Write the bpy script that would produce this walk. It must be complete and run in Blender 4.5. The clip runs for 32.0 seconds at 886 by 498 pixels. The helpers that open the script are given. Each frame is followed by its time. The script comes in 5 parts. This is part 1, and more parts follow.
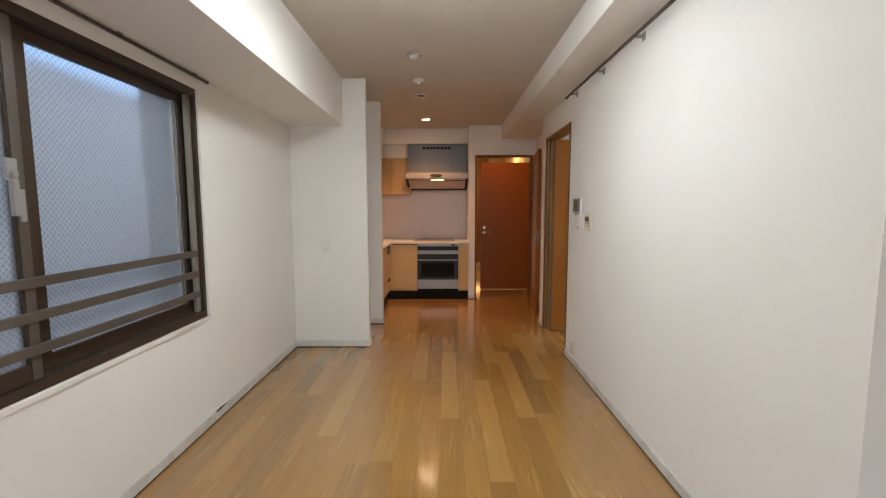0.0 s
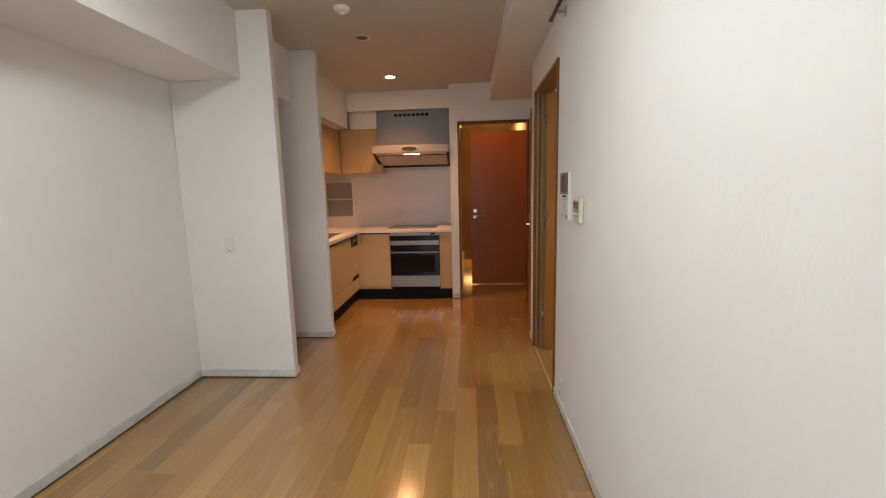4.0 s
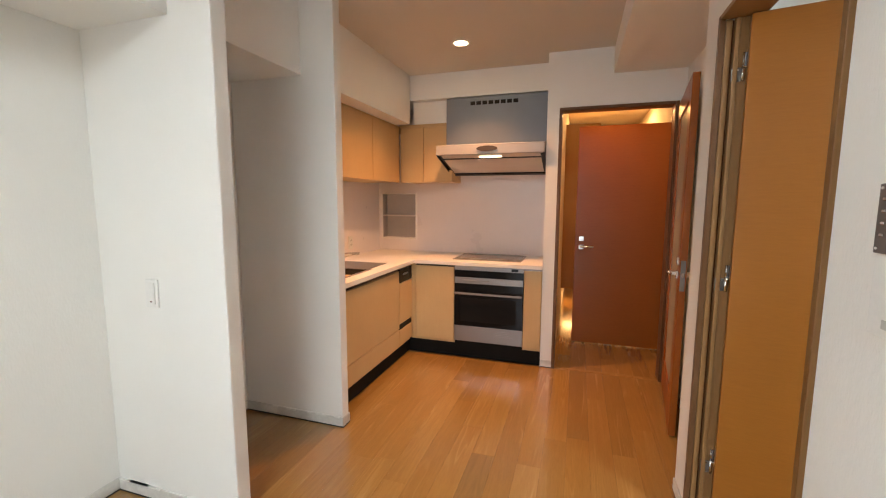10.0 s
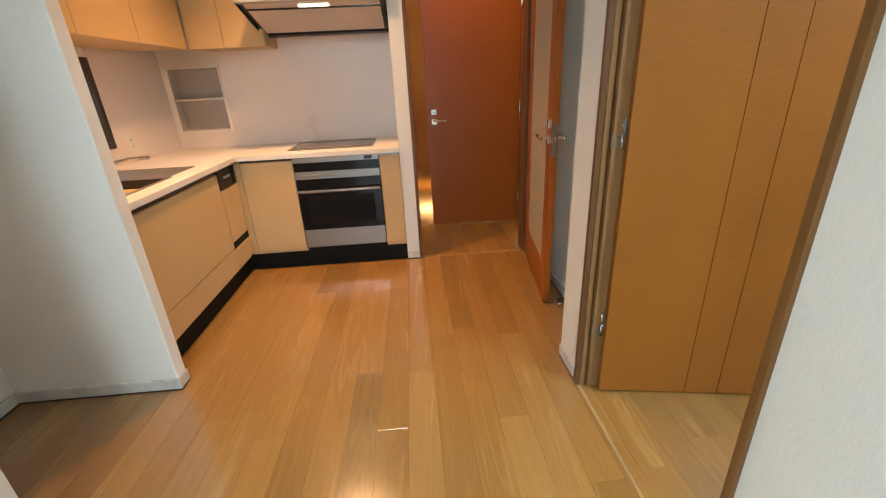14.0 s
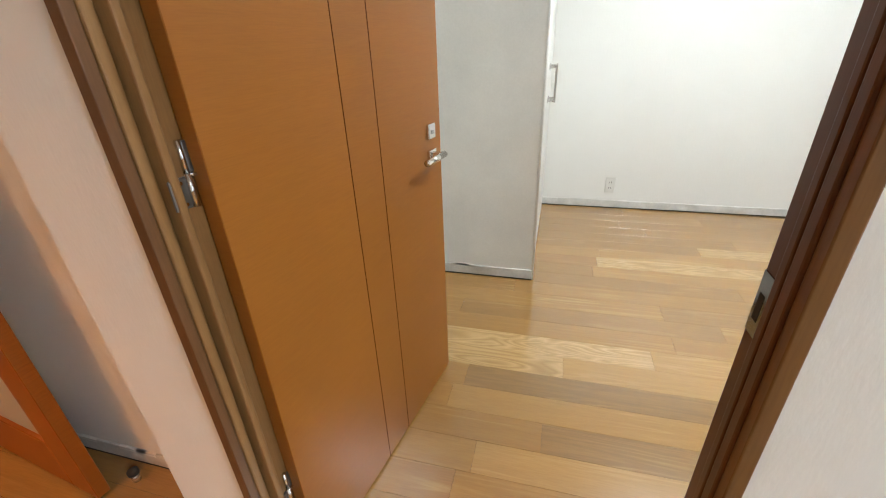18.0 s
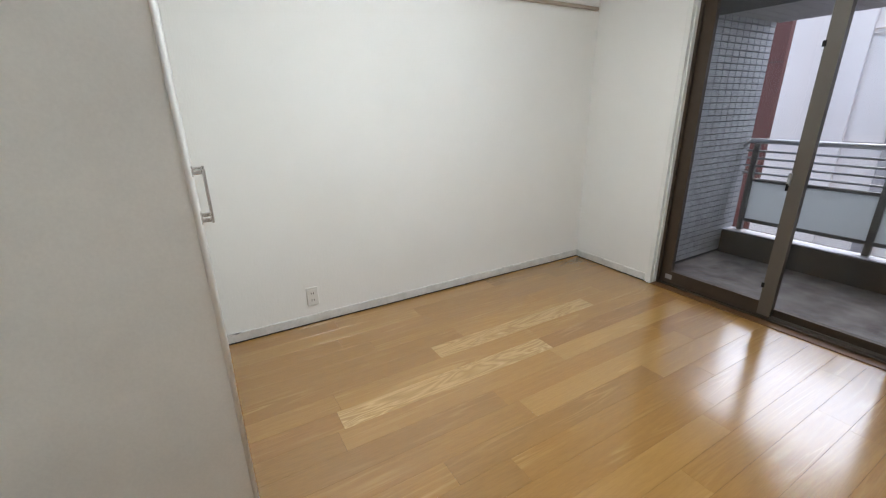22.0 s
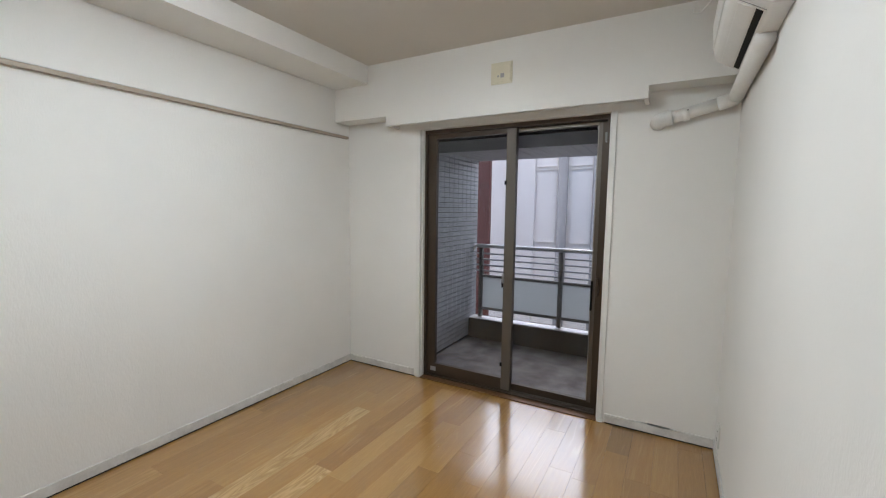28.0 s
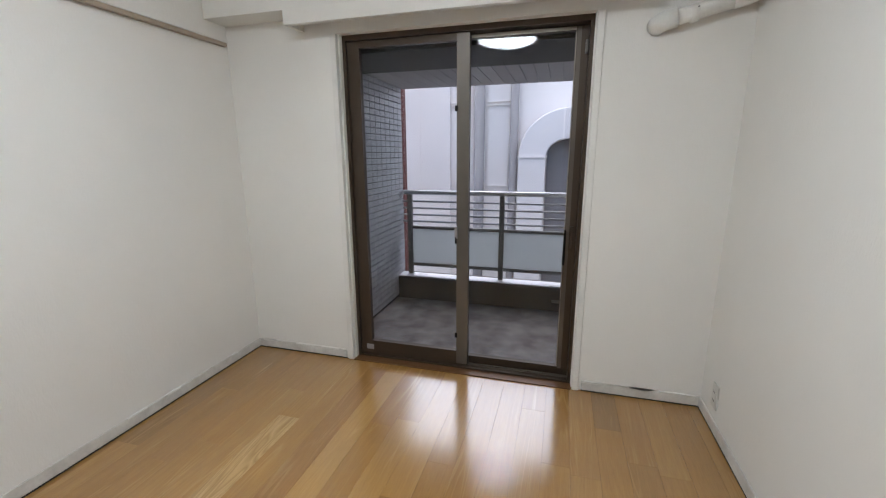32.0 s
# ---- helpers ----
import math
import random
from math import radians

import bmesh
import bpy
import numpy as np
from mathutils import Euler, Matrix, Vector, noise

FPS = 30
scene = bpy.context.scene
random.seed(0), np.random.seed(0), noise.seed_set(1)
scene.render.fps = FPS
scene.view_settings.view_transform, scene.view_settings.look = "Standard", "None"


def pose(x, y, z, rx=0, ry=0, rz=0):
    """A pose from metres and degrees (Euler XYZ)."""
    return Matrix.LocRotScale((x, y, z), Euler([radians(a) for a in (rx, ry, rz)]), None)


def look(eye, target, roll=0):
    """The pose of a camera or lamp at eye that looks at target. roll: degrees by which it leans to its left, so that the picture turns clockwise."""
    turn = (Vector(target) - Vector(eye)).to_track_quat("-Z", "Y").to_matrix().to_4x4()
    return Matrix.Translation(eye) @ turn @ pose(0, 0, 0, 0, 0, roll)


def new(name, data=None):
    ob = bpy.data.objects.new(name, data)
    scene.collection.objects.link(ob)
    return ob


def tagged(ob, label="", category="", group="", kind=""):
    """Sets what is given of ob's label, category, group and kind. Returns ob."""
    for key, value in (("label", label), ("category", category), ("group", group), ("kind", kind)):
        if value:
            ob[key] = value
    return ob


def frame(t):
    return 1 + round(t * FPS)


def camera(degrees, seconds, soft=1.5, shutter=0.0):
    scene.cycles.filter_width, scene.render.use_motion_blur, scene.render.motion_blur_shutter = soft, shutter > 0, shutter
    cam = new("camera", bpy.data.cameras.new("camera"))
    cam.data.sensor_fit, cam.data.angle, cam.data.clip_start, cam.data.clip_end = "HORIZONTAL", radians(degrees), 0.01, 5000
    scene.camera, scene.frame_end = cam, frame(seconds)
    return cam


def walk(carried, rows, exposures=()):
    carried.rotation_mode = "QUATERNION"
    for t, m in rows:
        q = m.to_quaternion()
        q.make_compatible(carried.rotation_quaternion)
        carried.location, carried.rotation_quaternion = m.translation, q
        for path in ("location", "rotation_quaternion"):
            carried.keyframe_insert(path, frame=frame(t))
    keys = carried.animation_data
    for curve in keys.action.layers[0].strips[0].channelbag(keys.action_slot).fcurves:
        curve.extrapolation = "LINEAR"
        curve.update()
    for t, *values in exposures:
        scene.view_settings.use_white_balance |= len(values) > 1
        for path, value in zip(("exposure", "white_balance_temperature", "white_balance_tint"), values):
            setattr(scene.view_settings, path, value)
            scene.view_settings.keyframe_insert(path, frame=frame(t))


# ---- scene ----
cam = camera(93.7, 32.0, soft=1.15)

PATH = [
    (0, (0.093, -0.055, 1.291), (0.083, 1.936, 1.1), -0.1),
    (0.5, (0.073, -0.016, 1.279), (0.105, 1.974, 1.074), -0.4),
    (1, (0.129, 0.103, 1.275), (0.191, 2.091, 1.065), -0.5),
    (1.5, (0.246, 0.265, 1.292), (0.331, 2.252, 1.083), -0.6),
    (2, (0.303, 0.389, 1.279), (0.402, 2.376, 1.068), -0.7),
    (2.5, (0.36, 0.577, 1.294), (0.446, 2.563, 1.072), -1.0),
    (3, (0.42, 0.744, 1.3), (0.462, 2.728, 1.054), -1.4),
    (3.5, (0.556, 0.899, 1.313), (0.522, 2.88, 1.046), -1.5),
    (4, (0.639, 1.028, 1.31), (0.509, 3.002, 1.019), -1.4),
    (4.5, (0.65, 1.218, 1.312), (0.439, 3.183, 1.003), -1.3),
    (6.5, (0.735, 1.926, 1.31), (0.358, 3.858, 0.956), -0.2),
    (7, (0.721, 2.101, 1.318), (0.293, 4.021, 0.958), -0.0),
    (7.5, (0.719, 2.246, 1.314), (0.226, 4.15, 0.952), -0.0),
    (8, (0.737, 2.404, 1.328), (0.181, 4.292, 0.973), -0.1),
    (8.5, (0.729, 2.474, 1.33), (0.129, 4.35, 0.982), -0.1),
    (9, (0.697, 2.498, 1.336), (0.08, 4.372, 1.007), -0.1),
    (9.5, (0.678, 2.506, 1.334), (0.063, 4.387, 1.044), 0.0),
    (10, (0.676, 2.5, 1.343), (0.064, 4.391, 1.113), 0.2),
    (10.5, (0.679, 2.492, 1.364), (0.068, 4.388, 1.197), 0.4),
    (11, (0.671, 2.482, 1.372), (0.069, 4.384, 1.236), 0.5),
    (11.5, (0.654, 2.487, 1.363), (0.07, 4.393, 1.204), 0.5),
    (12, (0.613, 2.498, 1.35), (0.075, 4.409, 1.108), 0.2),
    (12.5, (0.585, 2.551, 1.312), (0.128, 4.463, 0.949), -0.5),
    (13, (0.554, 2.686, 1.298), (0.221, 4.593, 0.797), -1.4),
    (13.5, (0.534, 2.829, 1.282), (0.39, 4.719, 0.643), -2.4),
    (14, (0.52, 2.939, 1.251), (0.629, 4.787, 0.494), -2.9),
    (14.5, (0.473, 3.093, 1.248), (0.872, 4.861, 0.401), -3.2),
    (15, (0.457, 3.205, 1.249), (1.141, 4.844, 0.328), -3.4),
    (15.5, (0.491, 3.343, 1.242), (1.422, 4.837, 0.291), -3.2),
    (17.5, (0.653, 3.725, 1.232), (2.277, 4.443, 0.313), -2.1),
    (18, (0.732, 3.785, 1.22), (2.452, 4.269, 0.322), -2.3),
    (18.5, (0.9, 3.845, 1.236), (2.68, 4.102, 0.361), -2.4),
    (19, (1.023, 3.881, 1.231), (2.826, 3.906, 0.364), -1.9),
    (19.5, (1.09, 3.888, 1.232), (2.9, 3.729, 0.395), -1.7),
    (20, (1.192, 3.931, 1.248), (2.989, 3.584, 0.442), -1.5),
    (20.5, (1.274, 3.956, 1.248), (3.038, 3.416, 0.476), -1.4),
    (21, (1.37, 3.908, 1.248), (3.097, 3.211, 0.52), -1.6),
    (21.5, (1.516, 3.841, 1.254), (3.194, 2.998, 0.564), -1.3),
    (22, (1.579, 3.832, 1.277), (3.216, 2.882, 0.631), -0.9),
    (22.5, (1.61, 3.849, 1.282), (3.233, 2.82, 0.727), -0.5),
    (23, (1.622, 3.86, 1.28), (3.246, 2.768, 0.867), -0.1),
    (23.5, (1.596, 3.855, 1.311), (3.233, 2.73, 1.08), 0.2),
    (24, (1.597, 3.878, 1.36), (3.214, 2.702, 1.322), 0.5),
    (24.5, (1.586, 3.869, 1.375), (3.148, 2.622, 1.431), 0.7),
    (25, (1.594, 3.862, 1.364), (3.056, 2.499, 1.426), 1.0),
    (25.5, (1.556, 3.824, 1.373), (2.918, 2.36, 1.405), 1.4),
    (26, (1.516, 3.799, 1.374), (2.784, 2.252, 1.379), 1.6),
    (26.5, (1.498, 3.79, 1.368), (2.681, 2.177, 1.35), 1.7),
    (28.5, (1.547, 3.81, 1.363), (2.466, 2.054, 1.093), 0.2),
    (29, (1.56, 3.819, 1.349), (2.442, 2.057, 1.007), -0.4),
    (29.5, (1.598, 3.744, 1.333), (2.468, 1.988, 0.935), -0.9),
    (30, (1.701, 3.598, 1.335), (2.529, 1.829, 0.903), -0.9),
    (30.5, (1.784, 3.49, 1.327), (2.549, 1.699, 0.872), -0.8),
    (31, (1.925, 3.386, 1.324), (2.611, 1.564, 0.864), -0.6),
    (31.5, (2.027, 3.32, 1.319), (2.628, 1.468, 0.864), -0.4),
    (32, (2.033, 3.292, 1.315), (2.564, 1.417, 0.867), -0.3),
]
# stops, as the clip's camera opens and closes
EXPOSURES = [(0, 2.42, 6800, 14), (4, 2.44, 6750, 13), (8, 3.08, 6400, 11), (12.5, 3.18, 6500, 8), (13.5, 3.23, 6400, 5), (14.5, 3.41, 5300, -7), (15, 3.41, 5100, -7), (16, 3.36, 5400, -6), (17.5, 3.36, 6350, 7), (18, 3.28, 6350, 9), (19, 3.12, 6400, 10), (20, 3.00, 6050, 9), (21, 2.84, 6100, 10), (22, 2.69, 6300, 12), (24, 2.56, 6350, 11), (28, 2.46, 6350, 13), (32, 2.52, 6350, 14)]
walk(cam, [(t, look(eye, target, roll)) for t, eye, target, roll in PATH], exposures=EXPOSURES)

# ---- world and lights ----
world = bpy.data.worlds.new("world")
scene.world = world
world.use_nodes = True
_wn = world.node_tree.nodes
_sky = _wn.new("ShaderNodeTexSky")
_sky.sky_type = "NISHITA"
_sky.sun_disc = False
_sky.sun_elevation, _sky.sun_rotation = radians(62), radians(162)
_sky.air_density, _sky.dust_density = 1.0, 2.0
world.node_tree.links.new(_sky.outputs[0], _wn["Background"].inputs[0])
_wn["Background"].inputs[1].default_value = 0.080

_sun = bpy.data.lights.new("sun", "SUN")
_sun.energy, _sun.angle, _sun.color = 1.25, radians(150), (1.0, 0.92, 0.85)
new("sun", _sun).matrix_world = pose(0, -12, 12, 28, 0, 18)


def area_lamp(name, m, size, watts, color, spread=180):
    d = bpy.data.lights.new(name, "AREA")
    d.shape, d.size, d.energy, d.color, d.spread = "DISK", size, watts, color, radians(spread)
    ob = new(name, d)
    ob.matrix_world = m
    return ob


COOL, WARM, AMBER = (0.87, 0.96, 1.0), (1.0, 0.455, 0.185), (1.0, 0.51, 0.17)
area_lamp("kitchen_downlight_lamp", pose(-0.155, 5.46, 2.435), 0.09, 2.0, WARM, 112)
area_lamp("under_cabinet_lamp", pose(-1.12, 5.02, 1.495), 0.10, 0.32, WARM)
area_lamp("hall_lamp", pose(0.95, 6.22, 2.42), 0.12, 0.46, AMBER, 130)
area_lamp("far_hall_lamp", pose(1.05, 8.0, 2.42), 0.12, 3.2, AMBER)
area_lamp("shoe_cabinet_lamp", pose(0.66, 8.2, 0.315), 0.30, 0.40, AMBER)
_day = bpy.data.lights.new("living_window_daylight", "AREA")
_day.shape, _day.size, _day.size_y, _day.energy, _day.color = "RECTANGLE", 1.5, 1.8, 3.0, (0.84, 0.93, 1.0)
new("living_window_daylight", _day).matrix_world = pose(-0.1, -1.38, 1.0, 90)

# ---- materials ----


def mat(name):
    m = bpy.data.materials.new(name)
    m.use_nodes = True
    nt = m.node_tree
    return m, nt, nt.nodes["Principled BSDF"]


def node(nt, kind, **kw):
    n = nt.nodes.new(kind)
    for k, v in kw.items():
        n.inputs[k].default_value = v
    return n


def noise_tex(nt, vec, scale, detail=3.0, rough=0.55, distort=0.0):
    n = node(nt, "ShaderNodeTexNoise", Scale=scale, Detail=detail, Roughness=rough, Distortion=distort)
    nt.links.new(vec, n.inputs["Vector"])
    return n.outputs["Fac"]


def mapped(nt, vec, scale, loc=(0, 0, 0)):
    n = nt.nodes.new("ShaderNodeMapping")
    n.inputs["Scale"].default_value = scale
    n.inputs["Location"].default_value = loc
    nt.links.new(vec, n.inputs["Vector"])
    return n.outputs[0]


def ramp(nt, fac, stops):
    n = nt.nodes.new("ShaderNodeValToRGB")
    el = n.color_ramp.elements
    while len(el) < len(stops):
        el.new(0.5)
    for e, (p, c) in zip(el, stops):
        e.position, e.color = p, (*c, 1)
    nt.links.new(fac, n.inputs[0])
    return n.outputs[0]


def blend(nt, fac, a, b, mode="MIX"):
    n = nt.nodes.new("ShaderNodeMix")
    n.data_type, n.blend_type = "RGBA", mode
    for sock, v in ((n.inputs["Factor"], fac), (n.inputs["A"], a), (n.inputs["B"], b)):
        if isinstance(v, (int, float)):
            sock.default_value = v
        elif isinstance(v, tuple):
            sock.default_value = (*v, 1)
        else:
            nt.links.new(v, sock)
    return n.outputs["Result"]


def bump(nt, bsdf, height, strength, dist=0.002):
    n = node(nt, "ShaderNodeBump", Strength=strength, Distance=dist)
    nt.links.new(height, n.inputs["Height"])
    nt.links.new(n.outputs[0], bsdf.inputs["Normal"])


def obj_co(nt):
    return nt.nodes.new("ShaderNodeTexCoord").outputs["Object"]


def world_co(nt):
    return nt.nodes.new("ShaderNodeNewGeometry").outputs["Position"]


def surface(name, color, rough=0.5, metal=0.0, vary=0.06, scale=3.0, grain=120.0, relief=0.1, spec=0.5, coat=0.0):
    """A plain material: colour that varies at two scales, fine relief, uneven gloss."""
    m, nt, b = mat(name)
    co = world_co(nt)
    big, fine = noise_tex(nt, co, scale), noise_tex(nt, co, grain, 2.0)
    lo = tuple(max(0.0, c * (1 - 2 * vary)) for c in color)
    hi = tuple(min(1.0, c * (1 + vary)) for c in color)
    base = ramp(nt, big, [(0.3, lo), (0.7, hi)])
    base = blend(nt, 0.25, base, ramp(nt, fine, [(0.3, lo), (0.7, hi)]))
    nt.links.new(base, b.inputs["Base Color"])
    mr = node(nt, "ShaderNodeMapRange")
    mr.inputs["To Min"].default_value, mr.inputs["To Max"].default_value = max(0.02, rough - 0.08), min(1, rough + 0.08)
    nt.links.new(big, mr.inputs["Value"])
    nt.links.new(mr.outputs[0], b.inputs["Roughness"])
    b.inputs["Metallic"].default_value = metal
    b.inputs["Specular IOR Level"].default_value = spec
    b.inputs["Coat Weight"].default_value = coat
    if relief:
        bump(nt, b, fine, relief, 0.001)
    return m


def wallpaper(name, color):
    m, nt, b = mat(name)
    co = world_co(nt)
    stain = noise_tex(nt, co, 1.3, 4.0)
    weave = noise_tex(nt, mapped(nt, co, (1, 1, 0.35)), 170, 3.0, 0.65)
    dab = noise_tex(nt, mapped(nt, co, (1, 1, 0.5)), 60, 2.0)
    lo = tuple(c * 0.955 for c in color)
    nt.links.new(ramp(nt, stain, [(0.3, lo), (0.65, color)]), b.inputs["Base Color"])
    b.inputs["Roughness"].default_value = 0.75
    b.inputs["Specular IOR Level"].default_value = 0.3
    add = nt.nodes.new("ShaderNodeMath")
    add.operation = "ADD"
    nt.links.new(weave, add.inputs[0]), nt.links.new(dab, add.inputs[1])
    bump(nt, b, add.outputs[0], 0.5, 0.0014)
    return m


def plank_wood(name, kind="plain"):
    """Oak boards: tone from one board to the next, long grain, arched figure, semi-gloss varnish."""
    pale = kind == "pale"
    m, nt, b = mat(name)
    info = nt.nodes.new("ShaderNodeObjectInfo").outputs["Random"]
    comb = nt.nodes.new("ShaderNodeCombineXYZ")
    for i, k in enumerate((31.0, 57.0, 11.0)):
        mul = nt.nodes.new("ShaderNodeMath")
        mul.operation = "MULTIPLY"
        mul.inputs[1].default_value = k
        nt.links.new(info, mul.inputs[0]), nt.links.new(mul.outputs[0], comb.inputs[i])
    add = nt.nodes.new("ShaderNodeVectorMath")
    add.operation = "ADD"
    nt.links.new(obj_co(nt), add.inputs[0]), nt.links.new(comb.outputs[0], add.inputs[1])
    co = add.outputs[0]
    figure = noise_tex(nt, mapped(nt, co, (11, 1.3, 1) if pale else (12, 0.7, 1)), 1.0, 2.0, 0.5, 1.1)
    rings = node(nt, "ShaderNodeMath")
    rings.operation = "MULTIPLY"
    rings.inputs[1].default_value = {"pale": 11.0, "dull": 8.0}.get(kind, 6.0)
    nt.links.new(figure, rings.inputs[0])
    frac = nt.nodes.new("ShaderNodeMath")
    frac.operation = "PINGPONG"
    frac.inputs[1].default_value = 0.5
    nt.links.new(rings.outputs[0], frac.inputs[0])
    fibre = noise_tex(nt, mapped(nt, co, (220, 6, 1)), 1.0, 3.0, 0.7)
    pores = noise_tex(nt, mapped(nt, co, (500, 22, 1)), 1.0, 1.0)
    if kind == "plain":
        tone = ramp(nt, info, [(0.0, (0.285, 0.152, 0.044)), (0.22, (0.342, 0.178, 0.046)), (0.5, (0.362, 0.186, 0.047)),
                               (0.78, (0.400, 0.216, 0.060)), (1.0, (0.318, 0.158, 0.042))])
        dark, amount = (0.23, 0.115, 0.028), 0.20
    else:
        lo, hi, dark, amount = {"pale": ((0.53, 0.325, 0.118), (0.57, 0.355, 0.138), (0.27, 0.140, 0.040), 0.62),
                                "mid": ((0.398, 0.214, 0.060), (0.430, 0.238, 0.070), (0.32, 0.170, 0.050), 0.25),
                                "dull": ((0.285, 0.158, 0.048), (0.310, 0.170, 0.052), (0.19, 0.108, 0.038), 0.35)}[kind]
        tone = ramp(nt, info, [(0.0, lo), (1.0, hi)])
    f1 = nt.nodes.new("ShaderNodeMapRange")
    f1.inputs["From Max"].default_value, f1.inputs["To Min"].default_value, f1.inputs["To Max"].default_value = 0.5, amount, 0.0
    nt.links.new(frac.outputs[0], f1.inputs["Value"])
    c = blend(nt, f1.outputs[0], tone, dark)
    patch = noise_tex(nt, mapped(nt, co, (9, 1.6, 1)), 1.0, 2.0, 0.6)
    gate = nt.nodes.new("ShaderNodeMath")
    gate.operation = "MULTIPLY"
    crest = node(nt, "ShaderNodeMapRange")
    crest.inputs["From Min"].default_value, crest.inputs["From Max"].default_value, crest.inputs["To Max"].default_value = 0.30, 0.48, 1.0
    nt.links.new(frac.outputs[0], crest.inputs["Value"])
    spot = node(nt, "ShaderNodeMapRange")
    spot.inputs["From Min"].default_value, spot.inputs["From Max"].default_value, spot.inputs["To Max"].default_value = 0.50, 0.70, 0.42
    nt.links.new(patch, spot.inputs["Value"])
    nt.links.new(crest.outputs[0], gate.inputs[0]), nt.links.new(spot.outputs[0], gate.inputs[1])
    c = blend(nt, gate.outputs[0], c, (0.66, 0.46, 0.21) if pale else (0.56, 0.34, 0.125))
    c = blend(nt, 0.24, c, ramp(nt, fibre, [(0.25, (0.42, 0.42, 0.42)), (0.75, (0.61, 0.61, 0.61))]), "OVERLAY")
    c = blend(nt, 0.16, c, ramp(nt, pores, [(0.35, (0.30, 0.28, 0.25)), (0.6, (0.55, 0.55, 0.55))]), "OVERLAY")
    nt.links.new(c, b.inputs["Base Color"])
    wear = noise_tex(nt, world_co(nt), 2.2, 4.0)
    mr = node(nt, "ShaderNodeMapRange")
    mr.inputs["To Min"].default_value, mr.inputs["To Max"].default_value = 0.16, 0.30
    nt.links.new(wear, mr.inputs["Value"]), nt.links.new(mr.outputs[0], b.inputs["Roughness"])
    b.inputs["Specular IOR Level"].default_value = 0.5
    b.inputs["Coat Weight"].default_value, b.inputs["Coat Roughness"].default_value = 0.95, 0.145
    b.inputs["Coat IOR"].default_value = 1.70
    bump(nt, b, fibre, 0.045, 0.0006)
    return m


def veneer(name, light, dark, axis=(3, 3, 60), rough=0.38, strength=0.5, spec=0.28):
    """Wood veneer with a fine straight grain across the axis of the largest scale."""
    m, nt, b = mat(name)
    co = obj_co(nt)
    streak = noise_tex(nt, mapped(nt, co, axis), 2.0, 4.0, 0.65)
    fleck = noise_tex(nt, mapped(nt, co, tuple(a * 4 for a in axis)), 2.0, 2.0)
    cloud = noise_tex(nt, co, 2.2, 2.0)
    c = ramp(nt, streak, [(0.25, dark), (0.75, light)])
    c = blend(nt, strength, tuple((p + q) / 2 for p, q in zip(light, dark)), c)
    c = blend(nt, 0.25, c, ramp(nt, fleck, [(0.35, dark), (0.6, light)]))
    c = blend(nt, 0.35, c, ramp(nt, cloud, [(0.3, (0.42, 0.42, 0.42)), (0.7, (0.58, 0.58, 0.58))]), "OVERLAY")
    nt.links.new(c, b.inputs["Base Color"])
    b.inputs["Roughness"].default_value = rough
    b.inputs["Specular IOR Level"].default_value = spec
    bump(nt, b, fleck, 0.08, 0.0006)
    return m


def glass(name, color=(0.93, 0.96, 0.97), rough=0.0):
    """Clear pane: mostly seen through, mirroring by Fresnel."""
    m, nt, b = mat(name)
    out = nt.nodes["Material Output"]
    nt.nodes.remove(b)
    tr = nt.nodes.new("ShaderNodeBsdfTransparent")
    tr.inputs[0].default_value = (*color, 1)
    gl = nt.nodes.new("ShaderNodeBsdfGlossy")
    gl.inputs["Roughness"].default_value = rough
    fr = nt.nodes.new("ShaderNodeFresnel")
    fr.inputs[0].default_value = 1.36
    mix = nt.nodes.new("ShaderNodeMixShader")
    nt.links.new(fr.outputs[0], mix.inputs[0]), nt.links.new(tr.outputs[0], mix.inputs[1]), nt.links.new(gl.outputs[0], mix.inputs[2])
    nt.links.new(mix.outputs[0], out.inputs[0])
    return m


